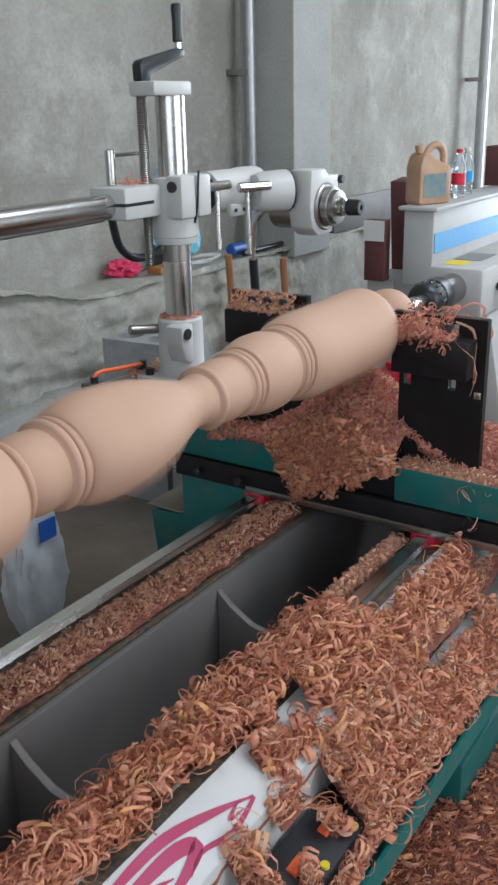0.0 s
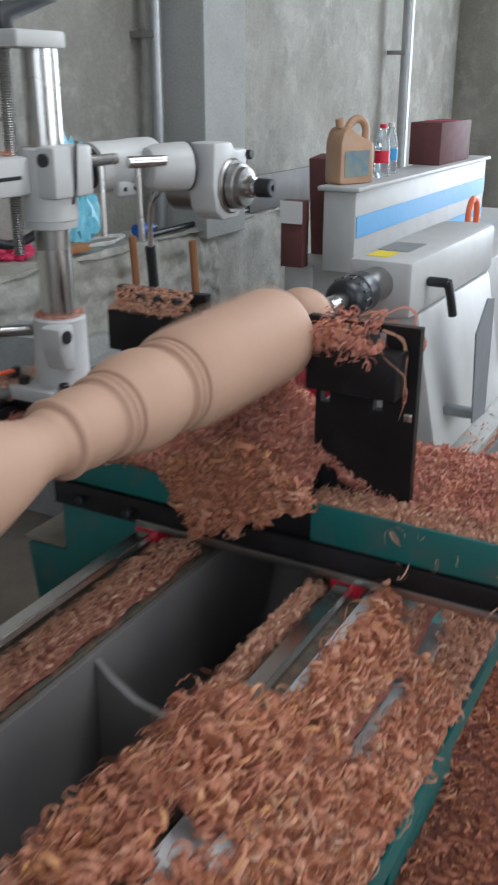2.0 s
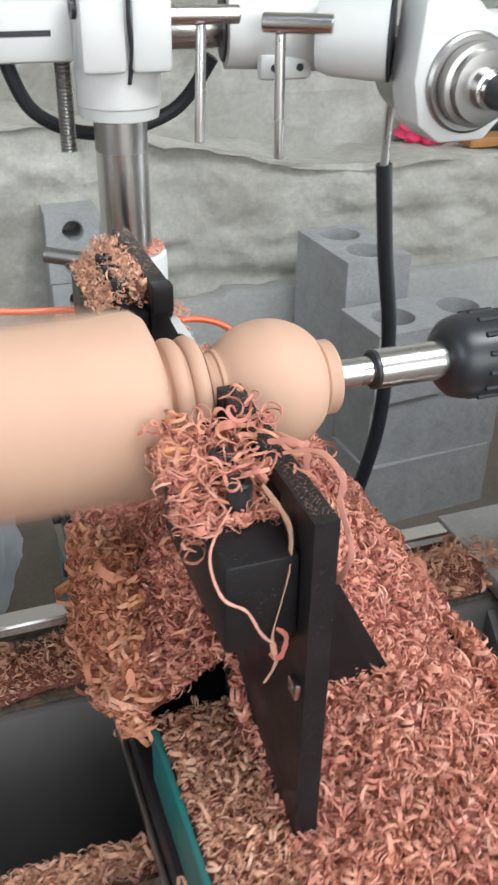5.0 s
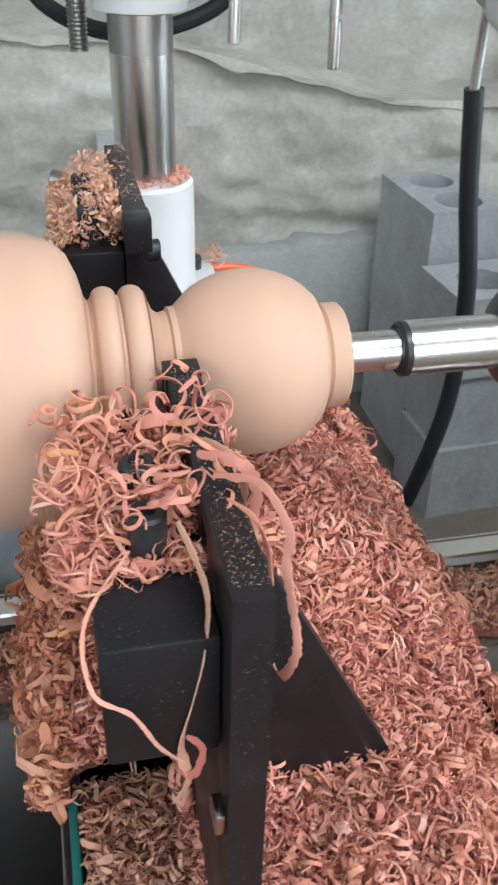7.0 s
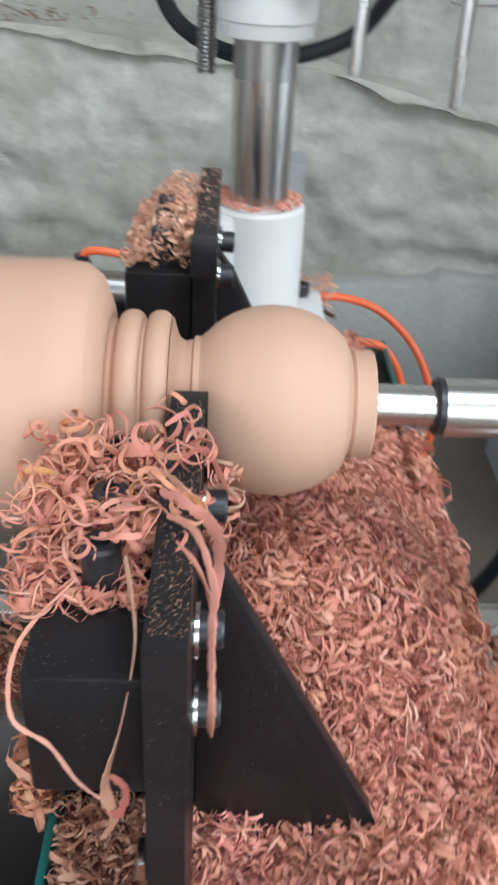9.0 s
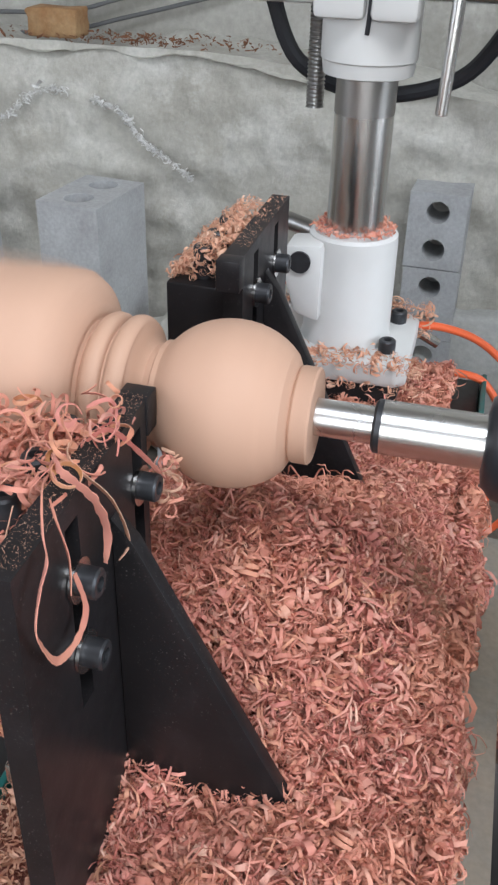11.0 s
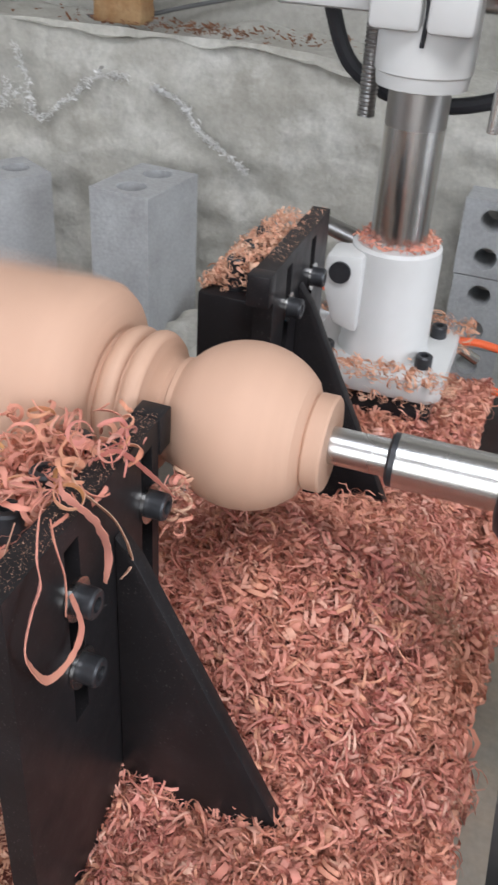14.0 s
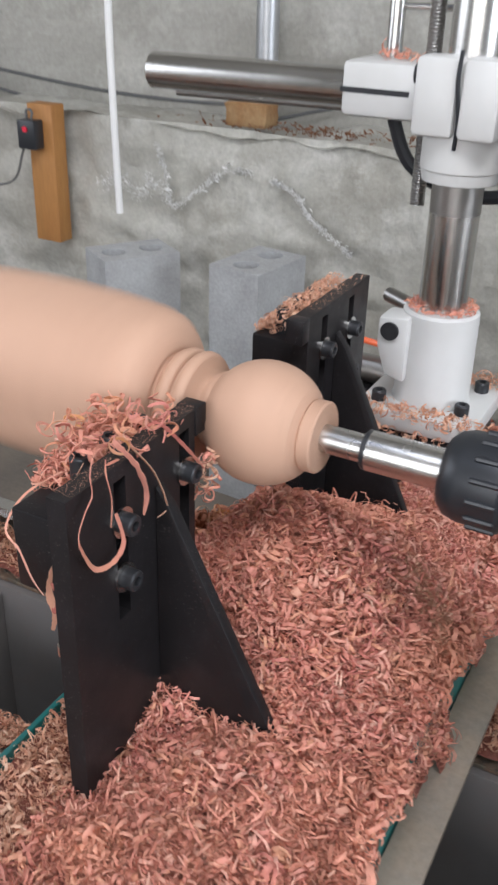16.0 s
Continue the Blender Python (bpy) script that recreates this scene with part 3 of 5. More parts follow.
for pts, w in (([(-1.32, 0.2), (-1.2, 0.18), (-1.1, 0.45), (-1.03, 0.72)], 0.016), ([(-1.03, 0.74), (-1.1, 0.86), (-1.16, 0.72), (-1.2, 0.85)], 0.009),
               ([(-1.3, 0.4), (-1.2, 0.42), (-1.16, 0.6), (-1.22, 0.8), (-1.32, 0.84)], 0.022), ([(-1.34, 0.6), (-1.26, 0.58), (-1.22, 0.68)], 0.01),
               ([(-1.06, 0.6), (-1.09, 0.7), (-1.06, 0.74)], 0.006), ([(-0.98, 0.66), (-0.94, 0.6), (-0.9, 0.7)], 0.012),
               ([(-0.97, 0.85), (-0.92, 0.78), (-0.87, 0.84)], 0.01), ([(-1.5, 0.3), (-1.42, 0.5), (-1.5, 0.75)], 0.02)):
    bedpart("printed_emblem", stroke(pts, w), M["magenta"], "magenta printed emblem stroke")


# ---- the crossing carriage ----
car = thing("lathe_carriage", 0, 0, 0.556, "teal lathe carriage across the bed, buried in shavings", "carriage")


def carpart(name, bm, mat, label=""):
    bmesh.ops.translate(bm, verts=bm.verts[:], vec=(0, 0, -0.556))
    return part(name, bm, mat, car, label)


carpart("saddle", box(-0.15, 0.205, -0.62, 0.74, 0.662, 0.722, 0.004), M["black"], "black steel saddle plate")
carpart("front_panel", box(-0.158, -0.151, -0.62, -0.105, 0.662, 0.742, 0.002), M["green"], "teal painted steel panel")
carpart("rear_panel", box(-0.158, -0.151, 0.185, 0.52, 0.662, 0.752, 0.002), M["green"], "teal painted steel panel")
carpart("side_panel", box(0.206, 0.214, -0.62, 0.74, 0.6, 0.735, 0.002), M["green"], "teal painted steel edge")
carpart("side_tray", prism([(0.216, 0.66), (0.262, 0.655), (0.262, 0.645), (0.216, 0.65)], "y", -0.6, 0.42, 0.001), M["zinc"], "dusty zinc splash tray")
carpart("cross_rail", box(-0.165, -0.10, -0.62, 0.53, 0.60, 0.658, 0.003), M["black"], "black steel cross rail")
carpart("cross_rail_lip", box(-0.172, -0.166, -0.62, 0.30, 0.598, 0.615, 0.001), M["steel_dull"])
carpart("end_skirt", prism([(0.27, 0.598), (0.27, 0.40), (0.35, 0.31), (0.612, 0.305), (0.632, 0.47), (0.515, 0.478), (0.515, 0.598)], "x", -0.158, 0.2, 0.002), M["green"], "teal skirt at the far end of the carriage")
carpart("chip_shelf", box(-0.16, 0.0, 0.52, 0.64, 0.481, 0.487, 0.001), M["zinc"])
carpart("cap_bolt", rod((-0.185, 0.318, 0.626), (-0.166, 0.318, 0.626), 0.011, 16, 0.002), M["bolt"])
carpart("cap_bolt", rod((-0.18, 0.45, 0.626), (-0.166, 0.45, 0.626), 0.009, 16, 0.002), M["bolt"])
carpart("bearing_block", box(-0.17, 0.2, 0.245, 0.305, 0.566, 0.6, 0.003), M["red"], "red end seal of the linear bearing")
carpart("bearing_block", box(-0.168, 0.2, -0.215, -0.155, 0.566, 0.6, 0.003), M["red"], "red end seal of the linear bearing")


def socket_bolt(parent, p, direction, r, length, washer=True):
    """A cap screw with a hexagon socket, and its washer."""
    p, d = Vector(p), Vector(direction).normalized()
    b = part("cap_bolt", revolve(p, p + d, [(0.0025, r), (length - 0.0015, r), (length, r * 0.86), (length, r * 0.5), (length - r * 0.6, r * 0.46)], 20), M["bolt"], parent, "black socket head cap screw")
    if washer:
        part("washer", rod(p, p + d * 0.0025, r * 1.45, 24), M["steel"], b, "steel washer")
    return b


# ---- tool posts ----
def tool_post(name, label, y_in, y_out, z_top, gusset_y, slot_at, dz):
    """A black plate across the bed with a triangular gusset behind, a slotted face and a clamped tool."""
    t = thing(name, -0.05, (y_in + y_out) / 2, 0.722, label, "tool post", "tool posts on the carriage")
    o = Vector((-0.05, (y_in + y_out) / 2, 0.722))

    def add(n, bm, mat, lab=""):
        bmesh.ops.translate(bm, verts=bm.verts[:], vec=-o)
        return part(n, bm, mat, t, lab)

    s = 1 if y_out > y_in else -1
    ya, yb = min(y_in, y_out), max(y_in, y_out)
    # upright plate, built in strips so that its two slots go through it
    slots = sorted(slot_at)
    w = 0.009
    cuts = [ya, slots[0] - w, slots[0] + w, slots[1] - w, slots[1] + w, yb]
    zs0, zs1 = 0.915 + dz, 1.066 + dz
    bm = None
    for i in range(5):
        if i in (1, 3):
            bm = box(-0.066, -0.046, cuts[i], cuts[i + 1], 0.722, zs0, bm=bm)
            bm = box(-0.066, -0.046, cuts[i], cuts[i + 1], zs1, z_top, bm=bm)
        else:
            bm = box(-0.066, -0.046, cuts[i], cuts[i + 1], 0.722, z_top, bm=bm)
    bmesh.ops.remove_doubles(bm, verts=bm.verts[:], dist=0.0005)
    add("plate", bm, M["black"], "black steel upright plate with long slots")
    # gusset
    g = gusset_y
    add("gusset", prism([(-0.0455, 0.724), (0.091, 0.724), (0.091, 0.771), (-0.03, 1.01 + dz), (-0.0455, 1.03 + dz)], "y", g - 0.007, g + 0.007, 0.001), M["black"], "black triangular steel gusset")
    # tool holder on the near face
    add("tool_holder", box(-0.126, -0.0665, min(y_in + s * 0.005, y_in + s * 0.182), max(y_in + s * 0.005, y_in + s * 0.182), 0.957 + dz, 1.041 + dz, 0.003), M["black"], "black steel tool holder block")
    add("cutting_tool", box(-0.0675, -0.0445, min(y_in - s * 0.02, y_in), max(y_in - s * 0.02, y_in), z_top - 0.03, z_top + 0.001, 0.001), M["black"], "black steel cutting tool")
    for k in (0.03, 0.075, 0.12):
        b = revolve((-0.094, y_in + s * k, 1.0415 + dz), (-0.094, y_in + s * k, 1.2), [(0, 0.0105), (0.03, 0.0105), (0.032, 0.009), (0.032, 0.005), (0.026, 0.0045)], 18)
        add("clamp_bolt", b, M["bolt"], "black socket head cap screw")
    for y, z in ((slots[0], 1.022 + dz), (slots[1], 1.022 + dz), (slots[0] if s < 0 else slots[1], 0.961 + dz)):
        socket_bolt(t, Vector((-0.0455, y, z)) - o, (1, 0, 0), 0.0105, 0.0155)
    add("square_nut", box(-0.0725, -0.0665, y_in + s * 0.19 - 0.008, y_in + s * 0.19 + 0.008, 0.905, 0.921, 0.001), M["steel"], "square steel nut")
    return t


near_post = tool_post("tool_post", "black steel tool post draped with long curled shavings", -0.066, -0.268, 1.081, -0.132, (-0.194, -0.086), 0.0)
far_post = tool_post("tool_post", "black steel tool post behind the workpiece, topped with chips", 0.2, 0.398, 1.092, 0.295, (0.25, 0.337), 0.014)


# ---- the turning workpiece ----
PROFILE = [(0.0, 0.036), (0.0015, 0.0375), (0.0135, 0.0375), (0.0155, 0.0355)]
for i in range(1, 16):  # ball
    a = math.pi * (0.19 + 0.62 * i / 16)
    PROFILE.append((0.0155 + 0.0005 + 0.051 * (1 - math.cos(a) / math.cos(math.pi * 0.19)), 0.0655 * math.sin(a) ** 0.85))
PROFILE += [(0.116, 0.0435), (0.1175, 0.0425), (0.1215, 0.0425), (0.123, 0.040), (0.128, 0.0388), (0.132, 0.0415), (0.135, 0.049), (0.1365, 0.0545)]


def beads(at, r, n, w, h):
    for b in range(n):
        for i in range(9):
            a = math.pi * i / 8
            PROFILE.append((at + b * (w + 0.002) + w / 2 * (1 - math.cos(a)), r + h * math.sin(a)))


beads(0.137, 0.0525, 2, 0.0165, 0.0065)
PROFILE += [(0.1745, 0.05), (0.1765, 0.053), (0.18, 0.068), (0.186, 0.082), (0.195, 0.09), (0.212, 0.0945)]
PROFILE += [(0.26, 0.097), (0.33, 0.0975), (0.4, 0.096), (0.44, 0.092), (0.472, 0.084), (0.486, 0.076)]
beads(0.489, 0.068, 2, 0.013, 0.006)
PROFILE += [(0.522, 0.064), (0.532, 0.07), (0.556, 0.0755), (0.59, 0.076), (0.62, 0.071), (0.64, 0.064)]
beads(0.643, 0.056, 2, 0.013, 0.006)
PROFILE += [(0.676, 0.053), (0.69, 0.056), (0.712, 0.0575), (0.735, 0.055), (0.75, 0.051)]
beads(0.753, 0.051, 1, 0.012, 0.006)
PROFILE += [(0.768, 0.046), (0.79, 0.0425), (0.815, 0.0445), (0.85, 0.055), (0.89, 0.07), (0.93, 0.083), (0.97, 0.091), (1.01, 0.0945), (1.04, 0.0935), (1.07, 0.087), (1.09, 0.078), (1.1, 0.07)]
beads(1.103, 0.063, 2, 0.014, 0.006)
PROFILE += [(1.137, 0.058), (1.15, 0.0595), (1.17, 0.0605), (1.19, 0.057), (1.2, 0.053)]
beads(1.203, 0.055, 1, 0.014, 0.008)
PROFILE += [(1.22, 0.06), (1.228, 0.072), (1.245, 0.086), (1.275, 0.095), (1.33, 0.098), (1.42, 0.098), (1.5, 0.09), (1.54, 0.07), (1.6, 0.07)]


def lengthened(d):
    """The vase body is longer than first drawn; all past it moves towards the headstock."""
    f = min(1, max(0, (d - 0.22) / 0.2))
    return min(d + 0.045 * f * f * (3 - 2 * f), 1.604 if d < 1.58 else 1.606)


PROFILE = [(lengthened(d), r) for d, r in PROFILE]


def not_quite_round(d, a):
    # the big swells still keep a trace of the square blank
    k = 0.0
    for c, half in ((0.355, 0.165), (1.035, 0.12), (1.405, 0.14)):
        k = max(k, 1 - ((d - c) / half) ** 2)
    return 1 + 0.24 * max(0, k) ** 0.7 * (math.cos(4 * a) * 0.35 - 0.35 + 0.4 * math.cos(2 * a + 0.4))


piece = thing("turned_baluster", 0.066, 0, 1.05, "pale orange wooden baluster spinning between the lathe centres", "baluster")
d0 = 0.0
for name, d1 in (("end_tenon", 0.0155), ("ball", 0.116), ("neck", 0.1369), ("bead_ring", 0.1545), ("bead_ring", 0.1745), ("vase_body", 0.4889), ("bead_ring", 0.522), ("cushion", 0.6429),
                 ("bead_ring", 0.676), ("cushion", 0.7529), ("bead_ring", 0.768), ("long_vase", 1.1029), ("bead_ring", 1.137), ("collar", 1.2029), ("bead_ring", 1.22), ("square_blank", 1.6)):
    d1 = lengthened(d1)
    cut = [(d, r) for d, r in PROFILE if d0 - 1e-6 <= d <= d1 + 1e-6]
    nxt = [(d, r) for d, r in PROFILE if d > d1 + 1e-6][:1]
    part(name, revolve((0, 0, 0), (-1, 0, 0), cut + nxt, 64, wobble=not_quite_round), M["wood"], piece)
    d0 = nxt[0][0] if nxt else d1

drive = thing("headstock", -1.75, 0, 0.57, "white lathe headstock with its steel drive spindle", "headstock")
part("body", box(-0.35, 0.1, -0.2, 0.24, 0, 0.72, 0.012), M["white"], drive)
part("drive_spindle", rod((0.1, 0, 0.48), (0.21, 0, 0.48), 0.05, 28, 0.003), M["steel_dull"], drive, "steel drive spindle")

# ---- tailstock with its live centre ----
tail = thing("tailstock", 0.55, 0, 0.556, "white tailstock with a steel live centre pressing the workpiece", "tailstock")


def tailpart(name, bm, mat, lab="", parent=None):
    bmesh.ops.translate(bm, verts=bm.verts[:], vec=(-0.55, 0, -0.556))
    return part(name, bm, mat, parent or tail, lab)


tailpart("centre_point", revolve((0.066, 0, 1.05), (1, 0, 1.05), [(0.0002, 0.0145), (0.05, 0.0145), (0.0505, 0.0135)], 28), M["steel"], "thin polished steel centre")
tailpart("centre_collar", revolve((0.110, 0, 1.05), (1, 0, 1.05), [(0, 0.018), (0.002, 0.0205), (0.006, 0.0205)], 28), M["bolt"], "dark collar")
tailpart("centre_shaft", revolve((0.1162, 0, 1.05), (1, 0, 1.05), [(0, 0.0205), (0.075, 0.0205)], 32), M["steel"], "polished steel shaft")
chuck = tailpart("chuck_body", revolve((0.191, 0, 1.05), (1, 0, 1.05), [(0, 0.022), (0.002, 0.033), (0.01, 0.041), (0.022, 0.0445), (0.06, 0.0455), (0.064, 0.0425), (0.07, 0.0425), (0.073, 0.0455), (0.12, 0.0455), (0.125, 0.042)], 40), M["plastic_black"], "black ribbed chuck body")
for k in range(14):
    a = 2 * math.pi * k / 14
    y, z = 0.0452 * math.cos(a), 1.05 + 0.0452 * math.sin(a)
    tailpart("grip_rib", rod((0.224, y, z), (0.252, y, z), 0.0032, 8, 0.001), M["plastic_black"], "", chuck)
tailpart("quill_sleeve", revolve((0.3162, 0, 1.05), (1, 0, 1.05), [(0, 0.0385), (0.002, 0.04), (0.11, 0.04)], 40), M["steel_dull"], "dull steel quill sleeve")
tailpart("head_block", box(0.405, 1.12, -0.085, 0.075, 0.972, 1.106, 0.014), M["white"], "white enamelled head block")
tailpart("column_body", prism([(-0.085, 0.971), (0.075, 0.971), (0.12, 0.6), (-0.16, 0.6)], "x", 0.47, 1.1, 0.01), M["white"], "white enamelled body")
tailpart("base_plate", box(0.42, 1.2, -0.22, 0.3, 0.57, 0.599, 0.004), M["white2"])
tailpart("side_guard", prism([(0.52, 0.93), (0.6, 1.0), (0.66, 0.99), (0.68, 0.68), (0.56, 0.69)], "y", -0.215, -0.211), M["grey_panel"], "bent grey sheet guard")
tailpart("guard_bracket", box(0.56, 0.6, -0.2105, -0.13, 0.7, 0.72, 0.002), M["grey_panel"])
lever = tailpart("clamp_lever", rod((0.515, -0.087, 1.045), (0.515, -0.14, 1.045), 0.012, 20, 0.003), M["plastic_black"], "black plastic clamp lever")
tailpart("lever_arm", tube([(0.515, -0.135, 1.05), (0.52, -0.142, 1.02), (0.53, -0.15, 0.965)], 0.011, 12, 6), M["plastic_black"], "", lever)
tailpart("warning_label", box(0.44, 0.52, -0.01, 0.045, 1.1065, 1.1073), M["yellow"], "yellow warning label")
tailpart("name_plate", box(0.53, 0.66, -0.03, 0.05, 1.1065, 1.1078), M["grey_panel"], "dark rating plate")


# ---- boring head on its column ----
COL = (0.0, 0.62)
head = thing("boring_column", COL[0], COL[1], 0.722, "white milling attachment on a polished steel column", "machine column")


def headpart(name, bm, mat, lab="", parent=None):
    bmesh.ops.translate(bm, verts=bm.verts[:], vec=(-COL[0], -COL[1], -0.722))
    return part(name, bm, mat, parent or head, lab)


headpart("column", rod((0, 0.62, 0.80), (0, 0.62, 1.552), 0.0385, 40), M["steel"], "polished steel column")
headpart("wear_band", rod((0, 0.62, 1.14), (0, 0.62, 1.2), 0.0388, 40), M["steel_dull"], "duller band of the column")
plate = headpart("foot_plate", prism([(-0.1, 0.54), (-0.085, 0.525), (0.085, 0.525), (0.1, 0.54), (0.1, 0.7), (0.085, 0.715), (-0.085, 0.715), (-0.1, 0.7)], "z", 0.8, 0.832, 0.004), M["white"], "white cast foot plate")
headpart("foot_riser", box(-0.09, 0.09, 0.535, 0.705, 0.723, 0.799, 0.003), M["black"])
cup = headpart("foot_cup", revolve((0, 0.62, 0.83), (0, 0.62, 1), [(0, 0.066), (0.01, 0.0625), (0.14, 0.0615), (0.153, 0.0605), (0.157, 0.056), (0.157, 0.04)], 44), M["white"], "white cast column cup")
headpart("cup_ear", prism([(-0.082, 0.978), (-0.082, 0.93), (-0.066, 0.88), (-0.03, 0.87), (-0.03, 0.982)], "y", 0.552, 0.61, 0.008), M["white"], "white clamping ear", cup)
headpart("ear_bolt", revolve((-0.06, 0.5515, 0.957), (-0.06, 0.4, 0.957), [(0, 0.015), (0.004, 0.015), (0.004, 0.011), (0.0045, 0.0005)], 20), M["bolt"])
headpart("clamp_stud", rod((-0.03, 0.66, 0.955), (-0.12, 0.70, 0.965), 0.013, 18, 0.002), M["steel_dull"], "steel clamping stud", cup)
for x, y in ((0.066, 0.575), (-0.07, 0.56), (0.07, 0.68), (-0.07, 0.68)):
    headpart("foot_bolt", revolve((x, y, 0.832), (x, y, 1), [(0, 0.012), (0.016, 0.012), (0.018, 0.01), (0.018, 0.006), (0.012, 0.005)], 18), M["bolt"], "black socket head cap screw", plate)
sleeve = headpart("sleeve", revolve((0, 0.62, 1.186), (0, 0.62, 1.4), [(0, 0.05), (0.002, 0.0565), (0.012, 0.058), (0.018, 0.0585), (0.02, 0.0605), (0.168, 0.0605), (0.172, 0.055)], 44), M["white"], "white cast sleeve")
headpart("sleeve_ears", box(-0.062, -0.0, 0.547, 0.60, 1.255, 1.362, 0.008), M["white"], "white split clamping ears", sleeve)
headpart("sleeve_ears", box(0.006, 0.062, 0.543, 0.60, 1.255, 1.362, 0.008), M["white"], "white split clamping ears", sleeve)
headpart("sleeve_slit", tube([(0.004, 0.5405, 1.372), (0.002, 0.5425, 1.33), (0.006, 0.5505, 1.28), (0.003, 0.5585, 1.24)], 0.003, 8, 6), M["rubber"], "dark saw-cut slit", sleeve)
headpart("ear_bolt", revolve((-0.0625, 0.575, 1.335), (-0.2, 0.575, 1.335), [(0, 0.014), (0.006, 0.014), (0.006, 0.006), (0.004, 0.005)], 20), M["bolt"], "black socket head cap screw")
headpart("arm_clamp", box(-0.2, -0.055, 0.615, 0.735, 1.262, 1.342, 0.01), M["white"], "white cast arm clamp")
headpart("clamp_slit", box(-0.2005, -0.09, 0.6145, 0.7355, 1.2965, 1.3045), M["rubber"])
headpart("arm", rod((-0.59, 0.692, 1.293), (0.3, 0.66, 1.3), 0.031, 36, 0.003), M["steel"], "polished steel horizontal arm")
headpart("arm_rack", rod((-0.55, 0.705, 1.258), (-0.19, 0.702, 1.262), 0.006, 12), M["steel_dull"])
headpart("locking_post", rod((-0.15, 0.70, 1.342), (-0.15, 0.70, 1.43), 0.0125, 20, 0.002), M["steel"], "steel locking post")
headpart("locking_bar", rod((-0.14, 0.7, 1.415), (-0.02, 0.7, 1.415), 0.005, 12), M["steel"], "thin steel bar")
headpart("top_plate", prism([(-0.105, 0.583), (0.036, 0.575), (0.042, 0.66), (-0.105, 0.665)], "z", 1.552, 1.586, 0.006), M["white"], "white top plate")
headpart("lead_screw", revolve((-0.072, 0.655, 1.135), (-0.072, 0.655, 2), [(d * 0.0025, 0.0105 if d % 2 else 0.0125) for d in range(0, 177)], 14), M["steel_dull"], "threaded steel lead screw")
headpart("guide_post", rod((-0.04, 0.672, 1.36), (-0.04, 0.672, 1.553), 0.008, 16), M["steel_dull"])
crank = headpart("crank", prism([(-0.098, 1.612), (-0.062, 1.612), (-0.058, 1.628), (0.055, 1.665), (0.08, 1.672), (0.08, 1.69), (0.06, 1.692), (-0.09, 1.66), (-0.1, 1.65)], "y", 0.625, 0.655, 0.005), M["plastic_black"], "black cranked hand lever")
crank.location.z = -0.026
headpart("crank_pin", rod((0.07, 0.64, 1.69), (0.07, 0.64, 1.708), 0.008, 16), M["steel"], "", crank)
headpart("crank_grip", revolve((0.07, 0.64, 1.706), (0.07, 0.64, 2), [(0, 0.01), (0.004, 0.0135), (0.04, 0.0125), (0.08, 0.0145), (0.088, 0.013), (0.09, 0.01)], 24), M["plastic_black"], "black plastic grip", crank)
# cross body and spindle
def spindlepart(name, bm, mat, lab=""):
    bmesh.ops.translate(bm, verts=bm.verts[:], vec=(0.012, -0.022, 0))
    return headpart(name, bm, mat, lab)


cross = headpart("cross_body", revolve((0.165, 0.642, 1.3), (0.4, 0.6, 1.3), [(0, 0.05), (0.002, 0.058), (0.11, 0.059), (0.14, 0.062), (0.2, 0.062)], 44), M["white"], "white cast cross body")
headpart("bore_ring", revolve((0.161, 0.6425, 1.3), (0.4, 0.6, 1.3), [(0, 0.032), (0, 0.046), (0.0035, 0.049)], 36), M["bolt"])
headpart("lug", box(0.20, 0.285, 0.578, 0.6, 1.232, 1.27, 0.01), M["white"], "white lug with bolt holes", cross)
for x in (0.222, 0.262):
    headpart("lug_hole", rod((x, 0.5755, 1.25), (x, 0.58, 1.25), 0.0055, 14), M["rubber"])
spindlepart("swivel_body", revolve((0.265, 0.575, 1.296), (0.43, 0.475, 1.296), [(0, 0.03), (0.002, 0.047), (0.02, 0.054), (0.08, 0.0575), (0.105, 0.0575)], 44), M["white"], "white tapered swivel body")
spindlepart("seam_ring", revolve((0.353, 0.5217, 1.296), (0.43, 0.475, 1.296), [(0, 0.0575), (0, 0.0585), (0.004, 0.0585), (0.004, 0.0575)], 44), M["rubber"])
spindlepart("spindle_clamp", prism([(0.36, 1.352), (0.44, 1.352), (0.462, 1.332), (0.52, 1.332), (0.52, 1.275), (0.505, 1.268), (0.505, 1.2), (0.475, 1.165), (0.40, 1.165), (0.365, 1.19), (0.352, 1.25)], "y", 0.44, 0.515, 0.008), M["white"], "white spindle clamp block")
spindlepart("spindle_body", rod((0.437, 0.60, 1.246), (0.437, 0.43, 1.246), 0.067, 44, 0.004), M["steel_dull"], "dull steel spindle motor")
spindlepart("spindle_flange", revolve((0.437, 0.43, 1.246), (0.437, 0, 1.246), [(0, 0.05), (0.002, 0.055), (0.02, 0.055), (0.022, 0.048), (0.036, 0.047), (0.038, 0.032)], 44), M["steel_dull"], "bolted spindle flange")
for k in range(8):
    a = math.pi * k / 4
    spindlepart("flange_bolt", rod((0.437 + 0.041 * math.cos(a), 0.4105, 1.246 + 0.041 * math.sin(a)), (0.437 + 0.041 * math.cos(a), 0.404, 1.246 + 0.041 * math.sin(a)), 0.004, 10), M["bolt"])
spindlepart("spindle_nose", revolve((0.437, 0.395, 1.246), (0.437, 0, 1.246), [(0, 0.028), (0.018, 0.026), (0.02, 0.02), (0.03, 0.02)], 36), M["steel"], "bright spindle nose")
